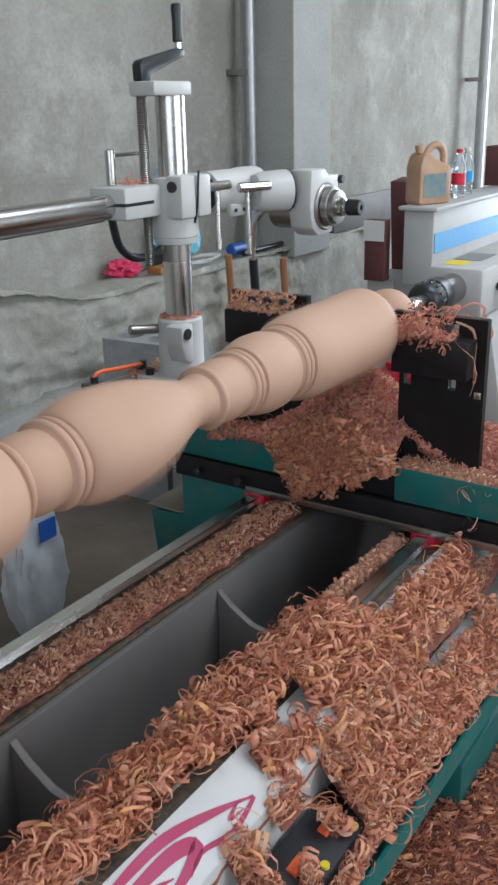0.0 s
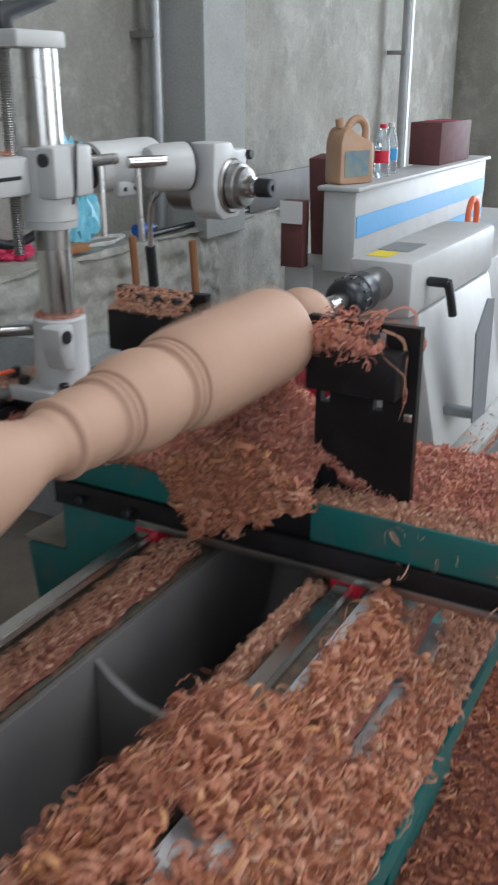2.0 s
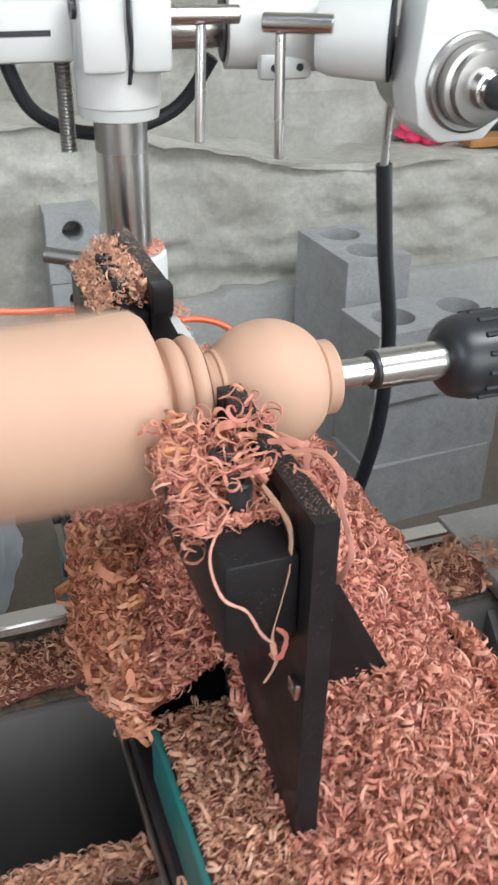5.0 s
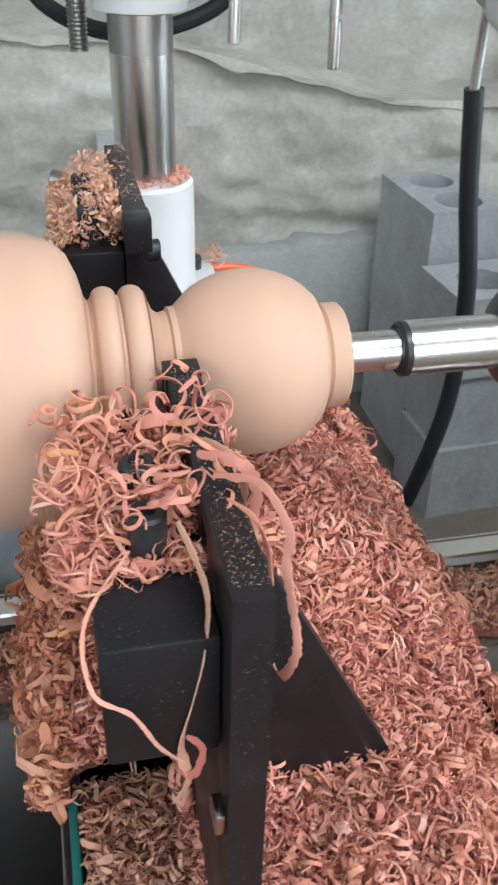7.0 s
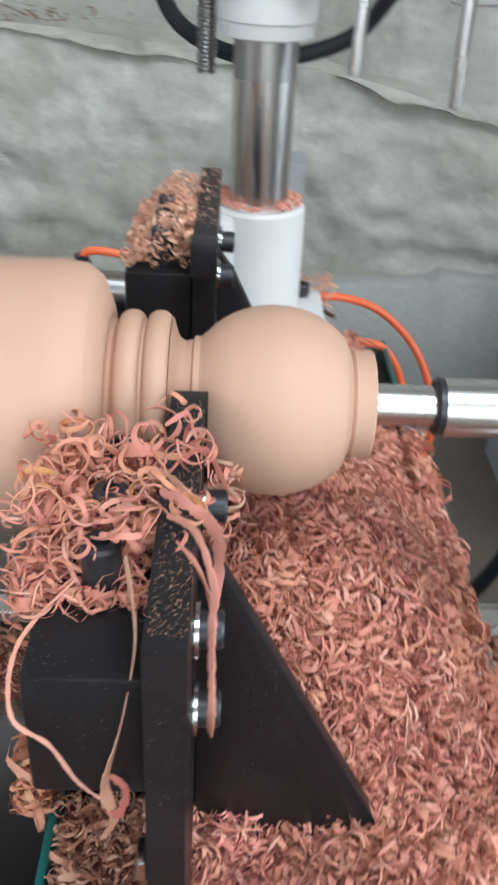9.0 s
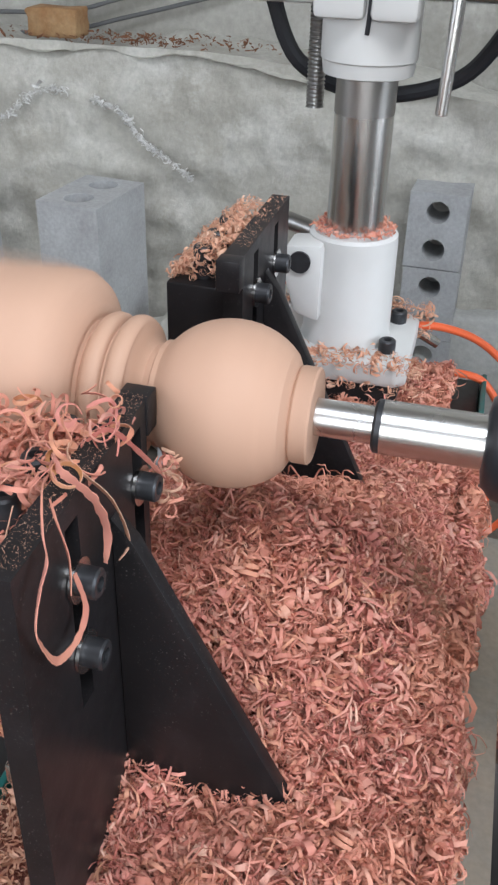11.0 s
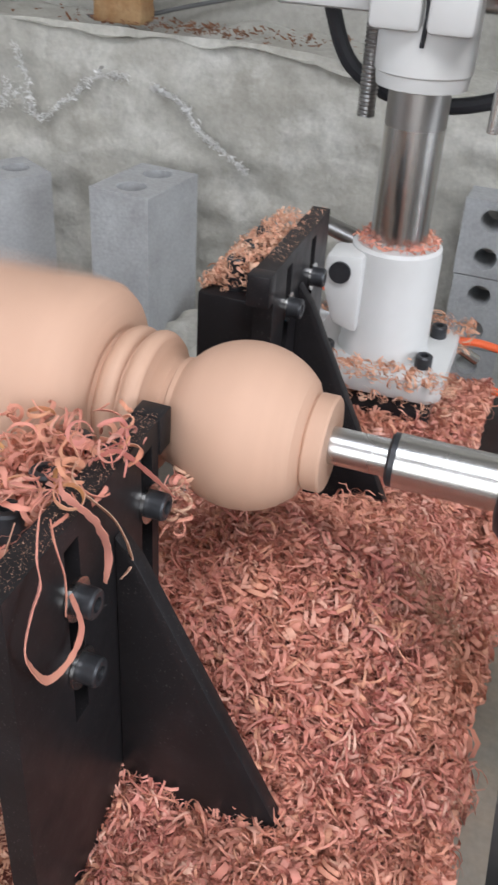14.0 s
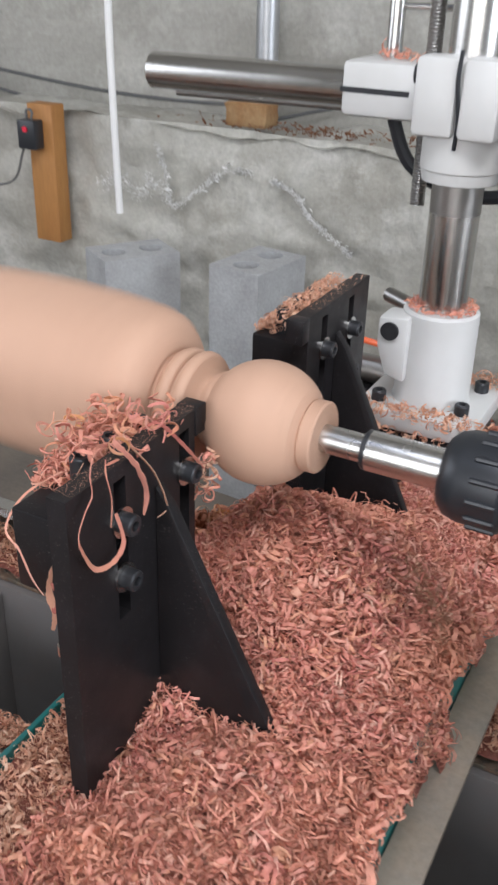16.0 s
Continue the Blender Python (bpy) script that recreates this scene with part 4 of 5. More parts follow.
spindlepart("collet_nut", revolve((0.437, 0.366, 1.246), (0.437, 0, 1.246), [(0, 0.021), (0.003, 0.0235), (0.04, 0.0225), (0.043, 0.019), (0.043, 0.008), (0.036, 0.007)], 20), M["bolt"], "black collet nut")
headpart("cap_handle", rod((0.19, 0.545, 1.315), (0.277, 0.498, 1.315), 0.0135, 22, 0.002), M["steel"], "steel clamping sleeve")
headpart("clamp_bar", rod((0.212, 0.532, 1.302), (0.214, 0.53, 1.133), 0.0075, 16, 0.001), M["steel"], "hanging steel clamping bar")
headpart("cap_handle", rod((0.06, 0.565, 1.325), (0.16, 0.555, 1.325), 0.0125, 22, 0.002), M["steel"], "steel clamping sleeve")
headpart("clamp_bar", rod((0.105, 0.556, 1.313), (0.1, 0.553, 1.158), 0.0075, 16, 0.001), M["steel"], "hanging steel clamping bar")
spindlepart("clamp_bolt", rod((0.5, 0.43, 1.318), (0.5, 0.415, 1.318), 0.012, 18, 0.002), M["bolt"])
spindlepart("clamp_knob", revolve((0.52, 0.48, 1.3), (0.6, 0.47, 1.3), [(0, 0.012), (0.01, 0.018), (0.035, 0.018), (0.04, 0.012)], 18), M["plastic_black"], "black knob")
cable = thing("spindle_cable", 0.44, 0.62, 1.2, "black flexible conduit hanging from the spindle motor", "cable")
part("metal_stem", tube([(-0.02, -0.02, 0.03), (0.015, 0.02, 0.02), (0.03, 0.06, -0.03), (0.033, 0.068, -0.15)], 0.0075, 10), M["steel"], cable, "thin steel stem")
part("conduit", tube([(0.033, 0.068, -0.13), (0.052, 0.07, -0.29), (0.074, 0.07, -0.43), (0.079, 0.07, -0.55), (0.07, 0.07, -0.68), (0.036, 0.07, -0.82), (0.005, 0.068, -0.9), (-0.06, 0.06, -1.0), (-0.12, 0.05, -1.1), (-0.25, 0.03, -1.185), (-0.45, 0.02, -1.187)], 0.0145, 12), M["rubber"], cable, "black rubber conduit")
loop = thing("power_cable", 0.05, 0.69, 1.2, "black cable looping below the arm clamp", "cable")
part("cable", tube([(-0.2, 0.02, 0.07), (-0.16, 0.03, -0.02), (-0.06, 0.045, -0.06), (0.06, 0.04, -0.03), (0.12, 0.02, 0.05)], 0.011, 10), M["rubber"], loop)

# air cylinder at the column's foot
air = thing("air_cylinder", -0.16, 0.72, 0.722, "small aluminium air cylinder with an orange hose", "air cylinder")
part("support", box(-0.06, 0.1, -0.03, 0.03, 0, 0.062, 0.003), M["black"], air)
part("barrel", rod((-0.08, 0, 0.092), (0.12, 0, 0.085), 0.026, 24, 0.002), M["steel_dull"], air, "dusty aluminium barrel")
part("end_cap", box(-0.11, -0.08, -0.032, 0.032, 0.064, 0.124, 0.004), M["plastic_black"], air)
part("end_cap", box(0.1, 0.125, -0.03, 0.03, 0.064, 0.12, 0.004), M["plastic_black"], air)
part("fitting", rod((-0.09, 0, 0.124), (-0.09, 0, 0.142), 0.011, 14), M["plastic_black"], air)
part("fitting", rod((0.11, 0, 0.12), (0.11, 0, 0.14), 0.01, 14), M["plastic_black"], air)
part("hose", tube([(-0.09, 0, 0.138), (-0.07, -0.004, 0.15), (0.0, -0.005, 0.143), (0.06, 0, 0.136), (0.108, 0, 0.132)], 0.006, 10), M["orange"], air, "orange air hose")
hose = thing("air_hose", 0.15, 0.72, 0.75, "bright orange air hose hanging beside the carriage", "hose")
part("hose", tube([(-0.1, -0.02, 0.06), (-0.02, 0.02, 0.055), (0.06, 0.04, 0.02), (0.13, 0.04, -0.06), (0.165, 0.03, -0.18), (0.13, 0.02, -0.29), (0.05, 0.0, -0.36)], 0.0062, 10), M["orange"], hose)
part("hose", tube([(0.0, -0.02, 0.0), (0.06, 0.0, -0.02), (0.1, 0.01, -0.1), (0.1, 0.0, -0.22), (0.06, 0, -0.34)], 0.0062, 10), M["orange"], hose)
part("coupling", tube([(-0.1, -0.02, 0.075), (-0.06, 0.0, 0.055), (-0.02, 0.012, 0.03)], 0.008, 10), M["steel"], hose, "steel hose coupling")


# ---- things by the wall ----
def hollow_block(x, y, z, rz, w=0.39, d=0.19, h=0.19, holes=2, label="grey hollow concrete block standing by the wall", core=0.29):
    t = thing("concrete_block", x, y, z, label, "concrete block", "concrete blocks by the wall")
    t.rotation_euler = (0, 0, radians(rz))
    r = d * core
    bm = bmesh.new()
    seg = 20
    cs = [(-w / 2 + w * (k + 0.5) / holes) for k in range(holes)]
    # top with round holes, shafts and sides
    for zz, flip in ((h, False), (0, True)):
        for k, c in enumerate(cs):
            x0, x1 = -w / 2 + w * k / holes, -w / 2 + w * (k + 1) / holes
            ring = [bm.verts.new((c + r * math.cos(2 * math.pi * i / seg), r * math.sin(2 * math.pi * i / seg), zz)) for i in range(seg)]
            outer = []
            for i in range(seg):
                a = 2 * math.pi * i / seg
                ca, sa = math.cos(a), math.sin(a)
                s = min((x1 - x0) / 2 / max(abs(ca), 1e-6), d / 2 / max(abs(sa), 1e-6))
                px, py = s * ca, s * sa
                # the vertex next to each corner goes into the corner
                hx, hy = (x1 - x0) / 2, d / 2
                ang = math.atan2(hy, hx)
                for corner in (ang, math.pi - ang, math.pi + ang, 2 * math.pi - ang):
                    if abs(a - corner) <= math.pi / seg:
                        px, py = math.copysign(hx, ca), math.copysign(hy, sa)
                outer.append(bm.verts.new((c + px, py, zz)))
            for i in range(seg):
                bm.faces.new((ring[i], outer[i], outer[(i + 1) % seg], ring[(i + 1) % seg]))
    bm.verts.ensure_lookup_table()
    for c in cs:
        lo = [bm.verts.new((c + r * math.cos(2 * math.pi * i / seg), r * math.sin(2 * math.pi * i / seg), 0)) for i in range(seg)]
        hi = [bm.verts.new((c + r * math.cos(2 * math.pi * i / seg), r * math.sin(2 * math.pi * i / seg), h)) for i in range(seg)]
        for i in range(seg):
            bm.faces.new((lo[i], lo[(i + 1) % seg], hi[(i + 1) % seg], hi[i]))
    for a, b in (((-w / 2, -d / 2), (w / 2, -d / 2)), ((w / 2, -d / 2), (w / 2, d / 2)), ((w / 2, d / 2), (-w / 2, d / 2)), ((-w / 2, d / 2), (-w / 2, -d / 2))):
        vs = [bm.verts.new((*a, 0)), bm.verts.new((*b, 0)), bm.verts.new((*b, h)), bm.verts.new((*a, h))]
        bm.faces.new(vs)
    bmesh.ops.remove_doubles(bm, verts=bm.verts[:], dist=0.0008)
    part("block", bm, M["block"], t)
    return t


for x, y, z, rz in ((0.87, 1.14, 0, 4), (0.88, 1.15, 0.19, 2), (0.87, 1.14, 0.38, 5)):
    hollow_block(x, y, z, rz)
for z, h, rz in ((0, 0.33, 91), (0.33, 0.34, 94)):
    hollow_block(0.79, 1.42, z, rz, 0.29, 0.19, h, label="grey hollow concrete block standing on end in a stack")
for z, h, rz in ((0, 0.35, 86), (0.35, 0.37, 83)):
    hollow_block(-0.77, 1.47, z, rz, 0.24, 0.165, h, core=0.22, label="grey hollow concrete block standing on end in a stack")
for z, h, rz in ((0, 0.33, 62), (0.33, 0.35, 57)):
    hollow_block(-1.2, 1.47, z, rz, 0.24, 0.165, h, core=0.22, label="broken grey hollow concrete block standing on end")
for k in range(4):
    turned = hollow_block(0.072, 1.735, 0.094 + 0.19 * k, 0, w=0.187, d=0.14, h=0.13, core=0.2, label="small grey hollow block with its cores facing out")
    turned.rotation_euler = (radians(90), radians(-90), radians(2 - 1.5 * k))
hollow_block(1.12, 0.48, 0, 6, h=0.36, label="grey hollow concrete block behind the bed")


rubble = thing("cement_lump", -0.5, 1.5, 0, "rough lump of set cement leaning on the footing", "cement lump")
bm = bmesh.new()
bmesh.ops.create_icosphere(bm, subdivisions=4, radius=1)
for v in bm.verts:
    n = 1 + 0.25 * noise.fractal(v.co * 1.7, 0.7, 2.0, 4)
    v.co = Vector((v.co.x * 0.22 * n, v.co.y * 0.16 * n, max(0, 0.2 + v.co.z * 0.24 * n)))
part("lump", bm, M["ledge"], rubble)


def chair(x, y, rz):
    t = thing("wooden_chair", x, y, 0, "old varnished wooden chair with a worn brown seat", "chair")
    t.rotation_euler = (0, 0, radians(rz))
    for sx in (-0.15, 0.15):
        part("back_post", tube([(sx, 0.19, 0), (sx, 0.18, 0.45), (sx * 0.99, 0.19, 0.65), (sx * 0.98, 0.21, 0.86)], 0.017, 10, 6), M["chair"], t)
        part("leg", rod((sx, -0.19, 0), (sx, -0.185, 0.43), 0.015, 12, r1=0.02), M["chair"], t)
        part("side_rail", box(sx - 0.011, sx + 0.011, -0.17, 0.17, 0.375, 0.428, 0.003), M["chair"], t)
        part("stretcher", box(sx - 0.008, sx + 0.008, -0.17, 0.17, 0.16, 0.185, 0.002), M["chair"], t)
    part("front_rail", box(-0.138, 0.138, -0.2, -0.175, 0.375, 0.428, 0.003), M["chair"], t)
    part("rear_rail", box(-0.138, 0.138, 0.172, 0.19, 0.375, 0.428, 0.003), M["chair"], t)
    part("seat", prism([(-0.18, -0.225), (0.18, -0.225), (0.19, -0.19), (0.165, 0.16), (-0.165, 0.16), (-0.19, -0.19)], "z", 0.43, 0.455, 0.006), M["seat"], t, "worn brown seat board")
    part("back_slat", box(-0.138, 0.138, 0.178, 0.192, 0.5, 0.53, 0.003), M["chair"], t)
    return t


chair(1.9, 1.5, 95)

plank = thing("mounting_board", -1.655, 1.64, 0.6, "orange wooden board fixed upright on the footing", "board")
part("board", box(-0.05, 0.05, -0.012, 0.05, 0, 0.44, 0.002), M["plank"], plank)
sw = thing("switch_box", -1.675, 1.613, 0.95, "small black switch box on the orange board", "switch box")
part("case", box(-0.035, 0.035, -0.035, 0.012, -0.045, 0.045, 0.005), M["plastic_black"], sw)
part("button", rod((0.0, -0.035, 0.018), (0.0, -0.041, 0.018), 0.009, 14), M["red"], sw, "red push button")
part("cable", tube([(-0.02, 0, 0.045), (-0.02, 0.0, 0.07), (0.01, -0.01, 0.06), (-0.04, -0.01, -0.06), (-0.1, 0, -0.16), (-0.25, 0.02, -0.2)], 0.004, 8), M["cable"], sw)
stick = thing("hanging_tube", -1.335, 1.6, 0.715, "thin white plastic tube hanging down before the wall", "tube")
part("tube", tube([(0.0, 0, 0.03), (-0.01, 0, 0.4), (-0.02, 0.01, 0.9), (-0.03, 0.02, 4.0)], 0.011, 10), M["paper"], stick)

for dz, sag in ((0.0, 0.05), (0.05, 0.02)):
    c = thing("wall_cable", -1.2, 1.93, 1.02 + dz, "thin dark cable sagging along the wall", "cable", "cables on the wall")
    part("cable", tube([(-1.4, 0.05, 0.06), (-0.5, 0.04, -sag), (0.1, 0.04, -0.02), (0.35, 0.06, 0.03), (0.7, 0.07, 0.12)], 0.006, 8), M["cable"], c)

pink = thing("pink_rag", 1.29, 1.95, LEDGE_Z, "crumpled pink cloth lying on the ledge", "rag")
bm = bmesh.new()
bmesh.ops.create_icosphere(bm, subdivisions=4, radius=1)
for v in bm.verts:
    n = 1 + 0.45 * noise.fractal(v.co * 2.3, 0.6, 2.0, 5)
    v.co = Vector((v.co.x * 0.085 * n, v.co.y * 0.06 * n, max(-0.01, 0.025 + v.co.z * 0.045 * n)))
part("cloth", bm, M["pinkbag"], pink)


brick = thing("broken_brick", -1.0, 1.84, 1.012, "rust-brown broken brick lying on the footing", "brick")
bm = box(-0.07, 0.07, -0.045, 0.045, 0, 0.07, 0.006)
bmesh.ops.subdivide_edges(bm, edges=bm.edges[:], cuts=2, use_grid_fill=True)
for v in bm.verts:
    v.co += Vector((0.006, 0.006, 0.005)) * noise.noise(v.co * 40.0) * (1 if v.co.z > 0.01 else 0)
part("brick", bm, M["rust"], brick)


def film_bag(name, x, y, z, sx, sy, sz, mat, label, seed, category="plastic bag"):
    t = thing(name, x, y, z, label, category)
    bm = bmesh.new()
    bmesh.ops.create_icosphere(bm, subdivisions=4, radius=1)
    for v in bm.verts:
        n = 1 + 0.5 * noise.fractal(v.co * 1.6 + Vector((seed, 0, 0)), 0.5, 2.2, 4)
        v.co = Vector((v.co.x * sx * n, v.co.y * sy * n, max(0, sz * 0.8 + v.co.z * sz * n)))
    part("film", bm, mat, t, smooth=12)
    return t


film_bag("plastic_bag", 1.66, 1.92, LEDGE_Z, 0.13, 0.06, 0.25, M["cyan"], "crumpled cyan plastic bag standing on the ledge", 9)

spray = thing("spray_bottle", 2.0, 1.82, LEDGE_Z, "small blue bottle lying on the ledge", "bottle")
part("body", rod((-0.03, 0, 0.03), (0.1, 0, 0.03), 0.03, 20, 0.006), M["cap_blue"], spray)
part("cap", rod((0.1, 0, 0.03), (0.13, 0, 0.03), 0.018, 16, 0.003), M["plastic_black"], spray)
wire = thing("wire_coil", 1.75, 1.84, LEDGE_Z, "loose coil of pale wire on the ledge", "wire")
part("wire", tube([(0.16 * math.cos(a * 0.7) - 0.05 * (a % 3), 0.07 * math.sin(a * 0.7), 0.012 + 0.004 * (a % 4)) for a in range(26)], 0.004, 6, 4), M["lime"], wire)
slab = thing("wood_offcut", 1.48, 1.83, LEDGE_Z, "flat wooden offcut lying on the ledge", "offcut")
part("offcut", box(-0.12, 0.12, -0.04, 0.04, 0, 0.03, 0.003), M["plank"], slab)
bar = thing("iron_bar", 2.3, 1.76, LEDGE_Z, "dark iron bar lying on the ledge", "iron bar")
part("bar", rod((-0.3, 0, 0.014), (0.7, 0.03, 0.014), 0.014, 12), M["bolt"], bar)
panel = thing("dark_panel", 3.35, 1.78, LEDGE_Z - 0.005, "dark grey sheet leaning on the wall above the ledge", "panel")
part("sheet", box(-0.35, 0.6, -0.01, 0.01, 0, 0.2, 0.003), M["inner"], panel)

bag = thing("plastic_bag", -0.32, 0.95, 0, "milky plastic bag hanging on the far side of the bed", "plastic bag")
bm = bmesh.new()
bmesh.ops.create_icosphere(bm, subdivisions=4, radius=1)
for v in bm.verts:
    n = 1 + 0.22 * noise.fractal(v.co * 2.1, 0.6, 2.0, 4)
    u = (v.co.z + 1) / 2
    v.co = Vector((v.co.x * (0.12 - 0.03 * u) * n, v.co.y * 0.06 * n, 0.02 + 0.52 * u))
part("film", bm, M["bagwhite"], bag)
part("tag", box(-0.03, 0.03, -0.072, -0.066, 0.38, 0.44), M["cap_blue"], bag, "blue printed patch")

# ---- the second machine behind ----
mac = thing("second_machine", 2.0, 0.6, 0, "white woodworking machine with a blue stripe along it", "machine")
part("base", box(0.0, 2.2, -0.35, 0.43, 0, 0.765, 0.02), M["white"], mac)
part("side_rib", box(-0.035, -0.002, 0.3, 0.43, 0.5, 0.75, 0.008), M["white"], mac)
part("cabinet", box(-0.17, 1.7, 0.05, 0.19, 0.766, 1.085, 0.006), M["white"], mac, "white control cabinet")
part("cabinet_top", box(-0.19, 1.72, 0.03, 0.21, 1.086, 1.104, 0.005), M["white"], mac)
part("blue_stripe", box(-0.16, 1.69, 0.046, 0.0495, 0.905, 0.99), M["blue"], mac, "broad blue stripe")
part("lower_stripe", box(0.1, 1.69, 0.046, 0.0495, 0.79, 0.83), M["blue"], mac, "narrow blue stripe")
part("plate", box(0.06, 0.3, -0.2, -0.05, 0.7655, 0.768), M["grey_panel"], mac, "dark inlaid plate")

jug = thing("oil_jug", 1.96, 0.74, 1.104, "amber plastic oil jug with a blue label", "jug")
part("body", prism([(-0.08, 0), (0.085, 0), (0.09, 0.012), (0.09, 0.15), (0.075, 0.165), (0.04, 0.175), (0.0, 0.195), (-0.03, 0.215), (-0.055, 0.22), (-0.075, 0.2), (-0.088, 0.16), (-0.09, 0.012)], "y", -0.05, 0.05, 0.012), M["jug"], jug)
part("handle", tube([(-0.02, 0, 0.205), (0.01, 0, 0.24), (0.05, 0, 0.245), (0.08, 0, 0.215), (0.083, 0, 0.15)], 0.016, 12, 6), M["jug"], jug)
part("spout", rod((-0.055, 0, 0.215), (-0.06, 0, 0.25), 0.018, 18, 0.002), M["jug"], jug)
part("label", box(-0.07, 0.06, -0.0525, -0.0505, 0.03, 0.13), M["jug_label"], jug, "blue printed label")
jug.rotation_euler = (0, 0, radians(-25))


def water_bottle(x, y, z, cap, band):
    t = thing("water_bottle", x, y, z, "clear plastic water bottle with a printed band", "bottle", "bottles on the cabinet")
    b = part("bottle", revolve((0, 0, 0), (0, 0, 1), [(0, 0.028), (0.004, 0.032), (0.02, 0.0325), (0.06, 0.031), (0.12, 0.0325), (0.15, 0.03), (0.185, 0.016), (0.195, 0.0135), (0.2, 0.0135)], 28), M["bottle"], t)
    part("band", revolve((0, 0, 0.06), (0, 0, 1), [(0, 0.0327), (0.05, 0.0332), (0.051, 0.0325)], 28), band, b, "printed band")
    part("cap", rod((0, 0, 0.2), (0, 0, 0.218), 0.0155, 18, 0.002), cap, b)
    return t


water_bottle(2.27, 0.72, 1.104, M["red"], M["red"])
water_bottle(2.42, 0.74, 1.104, M["paper"], M["blue"])


def carton(x, y, z, w, d, h, rz=0):
    t = thing("cardboard_box", x, y, z, "maroon cardboard carton with a taped lid", "box", "cartons behind the machine")
    t.rotation_euler = (0, 0, radians(rz))
    part("carton", box(-w / 2, w / 2, -d / 2, d / 2, 0, h, 0.003), M["maroon"], t)
    part("tape", box(-0.03, 0.03, -d / 2 - 0.001, d / 2 + 0.001, h, h + 0.0015), M["pinkbag"], t)
    return t


carton(3.2, 0.76, 1.104, 0.5, 0.16, 0.2, 0)
carton(2.6, 1.0, 0.766, 0.45, 0.16, 0.36, 0)
leaf = thing("folded_case", 2.2, 0.96, 0.766, "worn maroon folded case standing on edge behind the machine", "case")
part("case", box(-0.03, 0.1, -0.04, 0.04, 0, 0.42, 0.004), M["maroon"], leaf)
leaf.rotation_euler = (0, radians(-6), 0)
sheet = thing("paper_sheet", 1.83, 0.93, 0.766, "white paper stuck on a pole beside the cabinet", "paper")
part("pole", box(0, 0.06, -0.05, 0.05, 0, 0.27, 0.003), M["maroon"], sheet)
part("paper", box(-0.01, -0.006, -0.05, 0.05, 0.18, 0.27), M["paper"], sheet)
rj = thing("red_jug", 1.11, 0.46, 0.36, "red plastic jug standing on a concrete block", "jug")
part("body", prism([(-0.07, 0), (0.06, 0), (0.065, 0.03), (0.06, 0.19), (0.03, 0.235), (-0.045, 0.24), (-0.07, 0.2), (-0.075, 0.03)], "y", -0.055, 0.055, 0.014), M["red"], rj)
part("handle", tube([(0.02, 0, 0.23), (0.06, 0, 0.24), (0.085, 0, 0.18), (0.062, 0, 0.1)], 0.013, 10, 6), M["red"], rj)
part("cap", rod((-0.04, 0, 0.24), (-0.04, 0, 0.262), 0.02, 18, 0.003), M["red"], rj)
rj.rotation_euler = (0, 0, radians(-35))
clamp = thing("red_hose_loop", 2.62, 0.42, 0.766, "loop of red pipe standing on the machine", "hose")
part("loop", tube([(0, 0, 0.0), (0, 0, 0.16), (0.05, 0, 0.22), (0.12, 0, 0.2), (0.14, 0, 0.1), (0.14, 0, 0)], 0.014, 10, 6), M["orange"], clamp)


# ---- heaps of shavings ----
def gauss(x, c, w):
    return math.exp(-((x - c) / w) ** 2)


def carriage_height(x, y):
    n = 0.012 * noise.noise((x * 14, y * 14, 0.5)) + 0.006 * noise.noise((x * 34, y * 34, 2.5))
    ridge = 0.165 * gauss(x, 0.0, 0.15) * gauss(y, 0.06, 0.17)
    flank = 0.034 * gauss(x, 0.09, 0.1) * (1 / (1 + math.exp((y - 0.12) * 18))) * (1 / (1 + math.exp((-0.62 - y) * 18)))
    side = 0.07 * gauss(x, 0.11, 0.09) * gauss(y, 0.2, 0.16)
    rear = 0.03 * gauss(y, 0.6, 0.14)
    edge = -0.035 * max(0, (x - 0.16) / 0.05) ** 2 if x > 0.16 else 0
    return 0.728 + max(ridge, flank, 0) + side * 0.7 + rear + edge + n


def carriage_keep(x, y):
    if x > 0.213 + 0.04 * noise.noise((y * 13, 1.2, 0)) + 0.012 * noise.noise((y * 50, 4.2, 0)):
        return False
    if y < -0.09 and x < -0.072 + 0.008 * noise.noise((y * 30, 0.4, 0)):
        return False
    if y > 0.45 and (x > 0.16 or x < -0.13):
        return False
    return not (0.42 < y < 0.5 and x < 0.02)


heap("carriage_shavings", -0.165, 0.25, -0.62, 0.72, carriage_height, 0.72, 64000, 0.0112, ("curl", "roll", "long", "curl", "roll", "curl", "curl"), M["pink"],
     "deep pinkish heap of curled wood shavings on the carriage", 11, flat=0.2, thick=0.014, keep=carriage_keep)
# shavings hanging over the carriage's edge
rng = np.random.default_rng(5)
pts = []
while len(pts) < 7000:
    y, z = rng.uniform(-0.11, 0.25), rng.uniform(0.585, 0.84)
    low = float(np.interp(y, (-0.11, -0.05, 0.03, 0.135, 0.21, 0.25), (0.735, 0.705, 0.675, 0.625, 0.7, 0.75))) + 0.035 * noise.noise((y * 30, 0.3, 0))
    top = 0.735 + 0.1 * gauss(y, 0.06, 0.14)
    if low < z < top:
        pts.append((-0.163 - 0.02 * rng.uniform(0, 1) - 0.012 * (z < 0.7) + 0.25 * max(0, z - 0.74), y, z))
scatter("hanging_shavings", np.array(pts), 0.0145 * rng.lognormal(0, 0.35, len(pts)), ("curl", "chip", "roll"), M["shave"], rng, "fringe of shavings hanging over the carriage edge", flat=0.0)
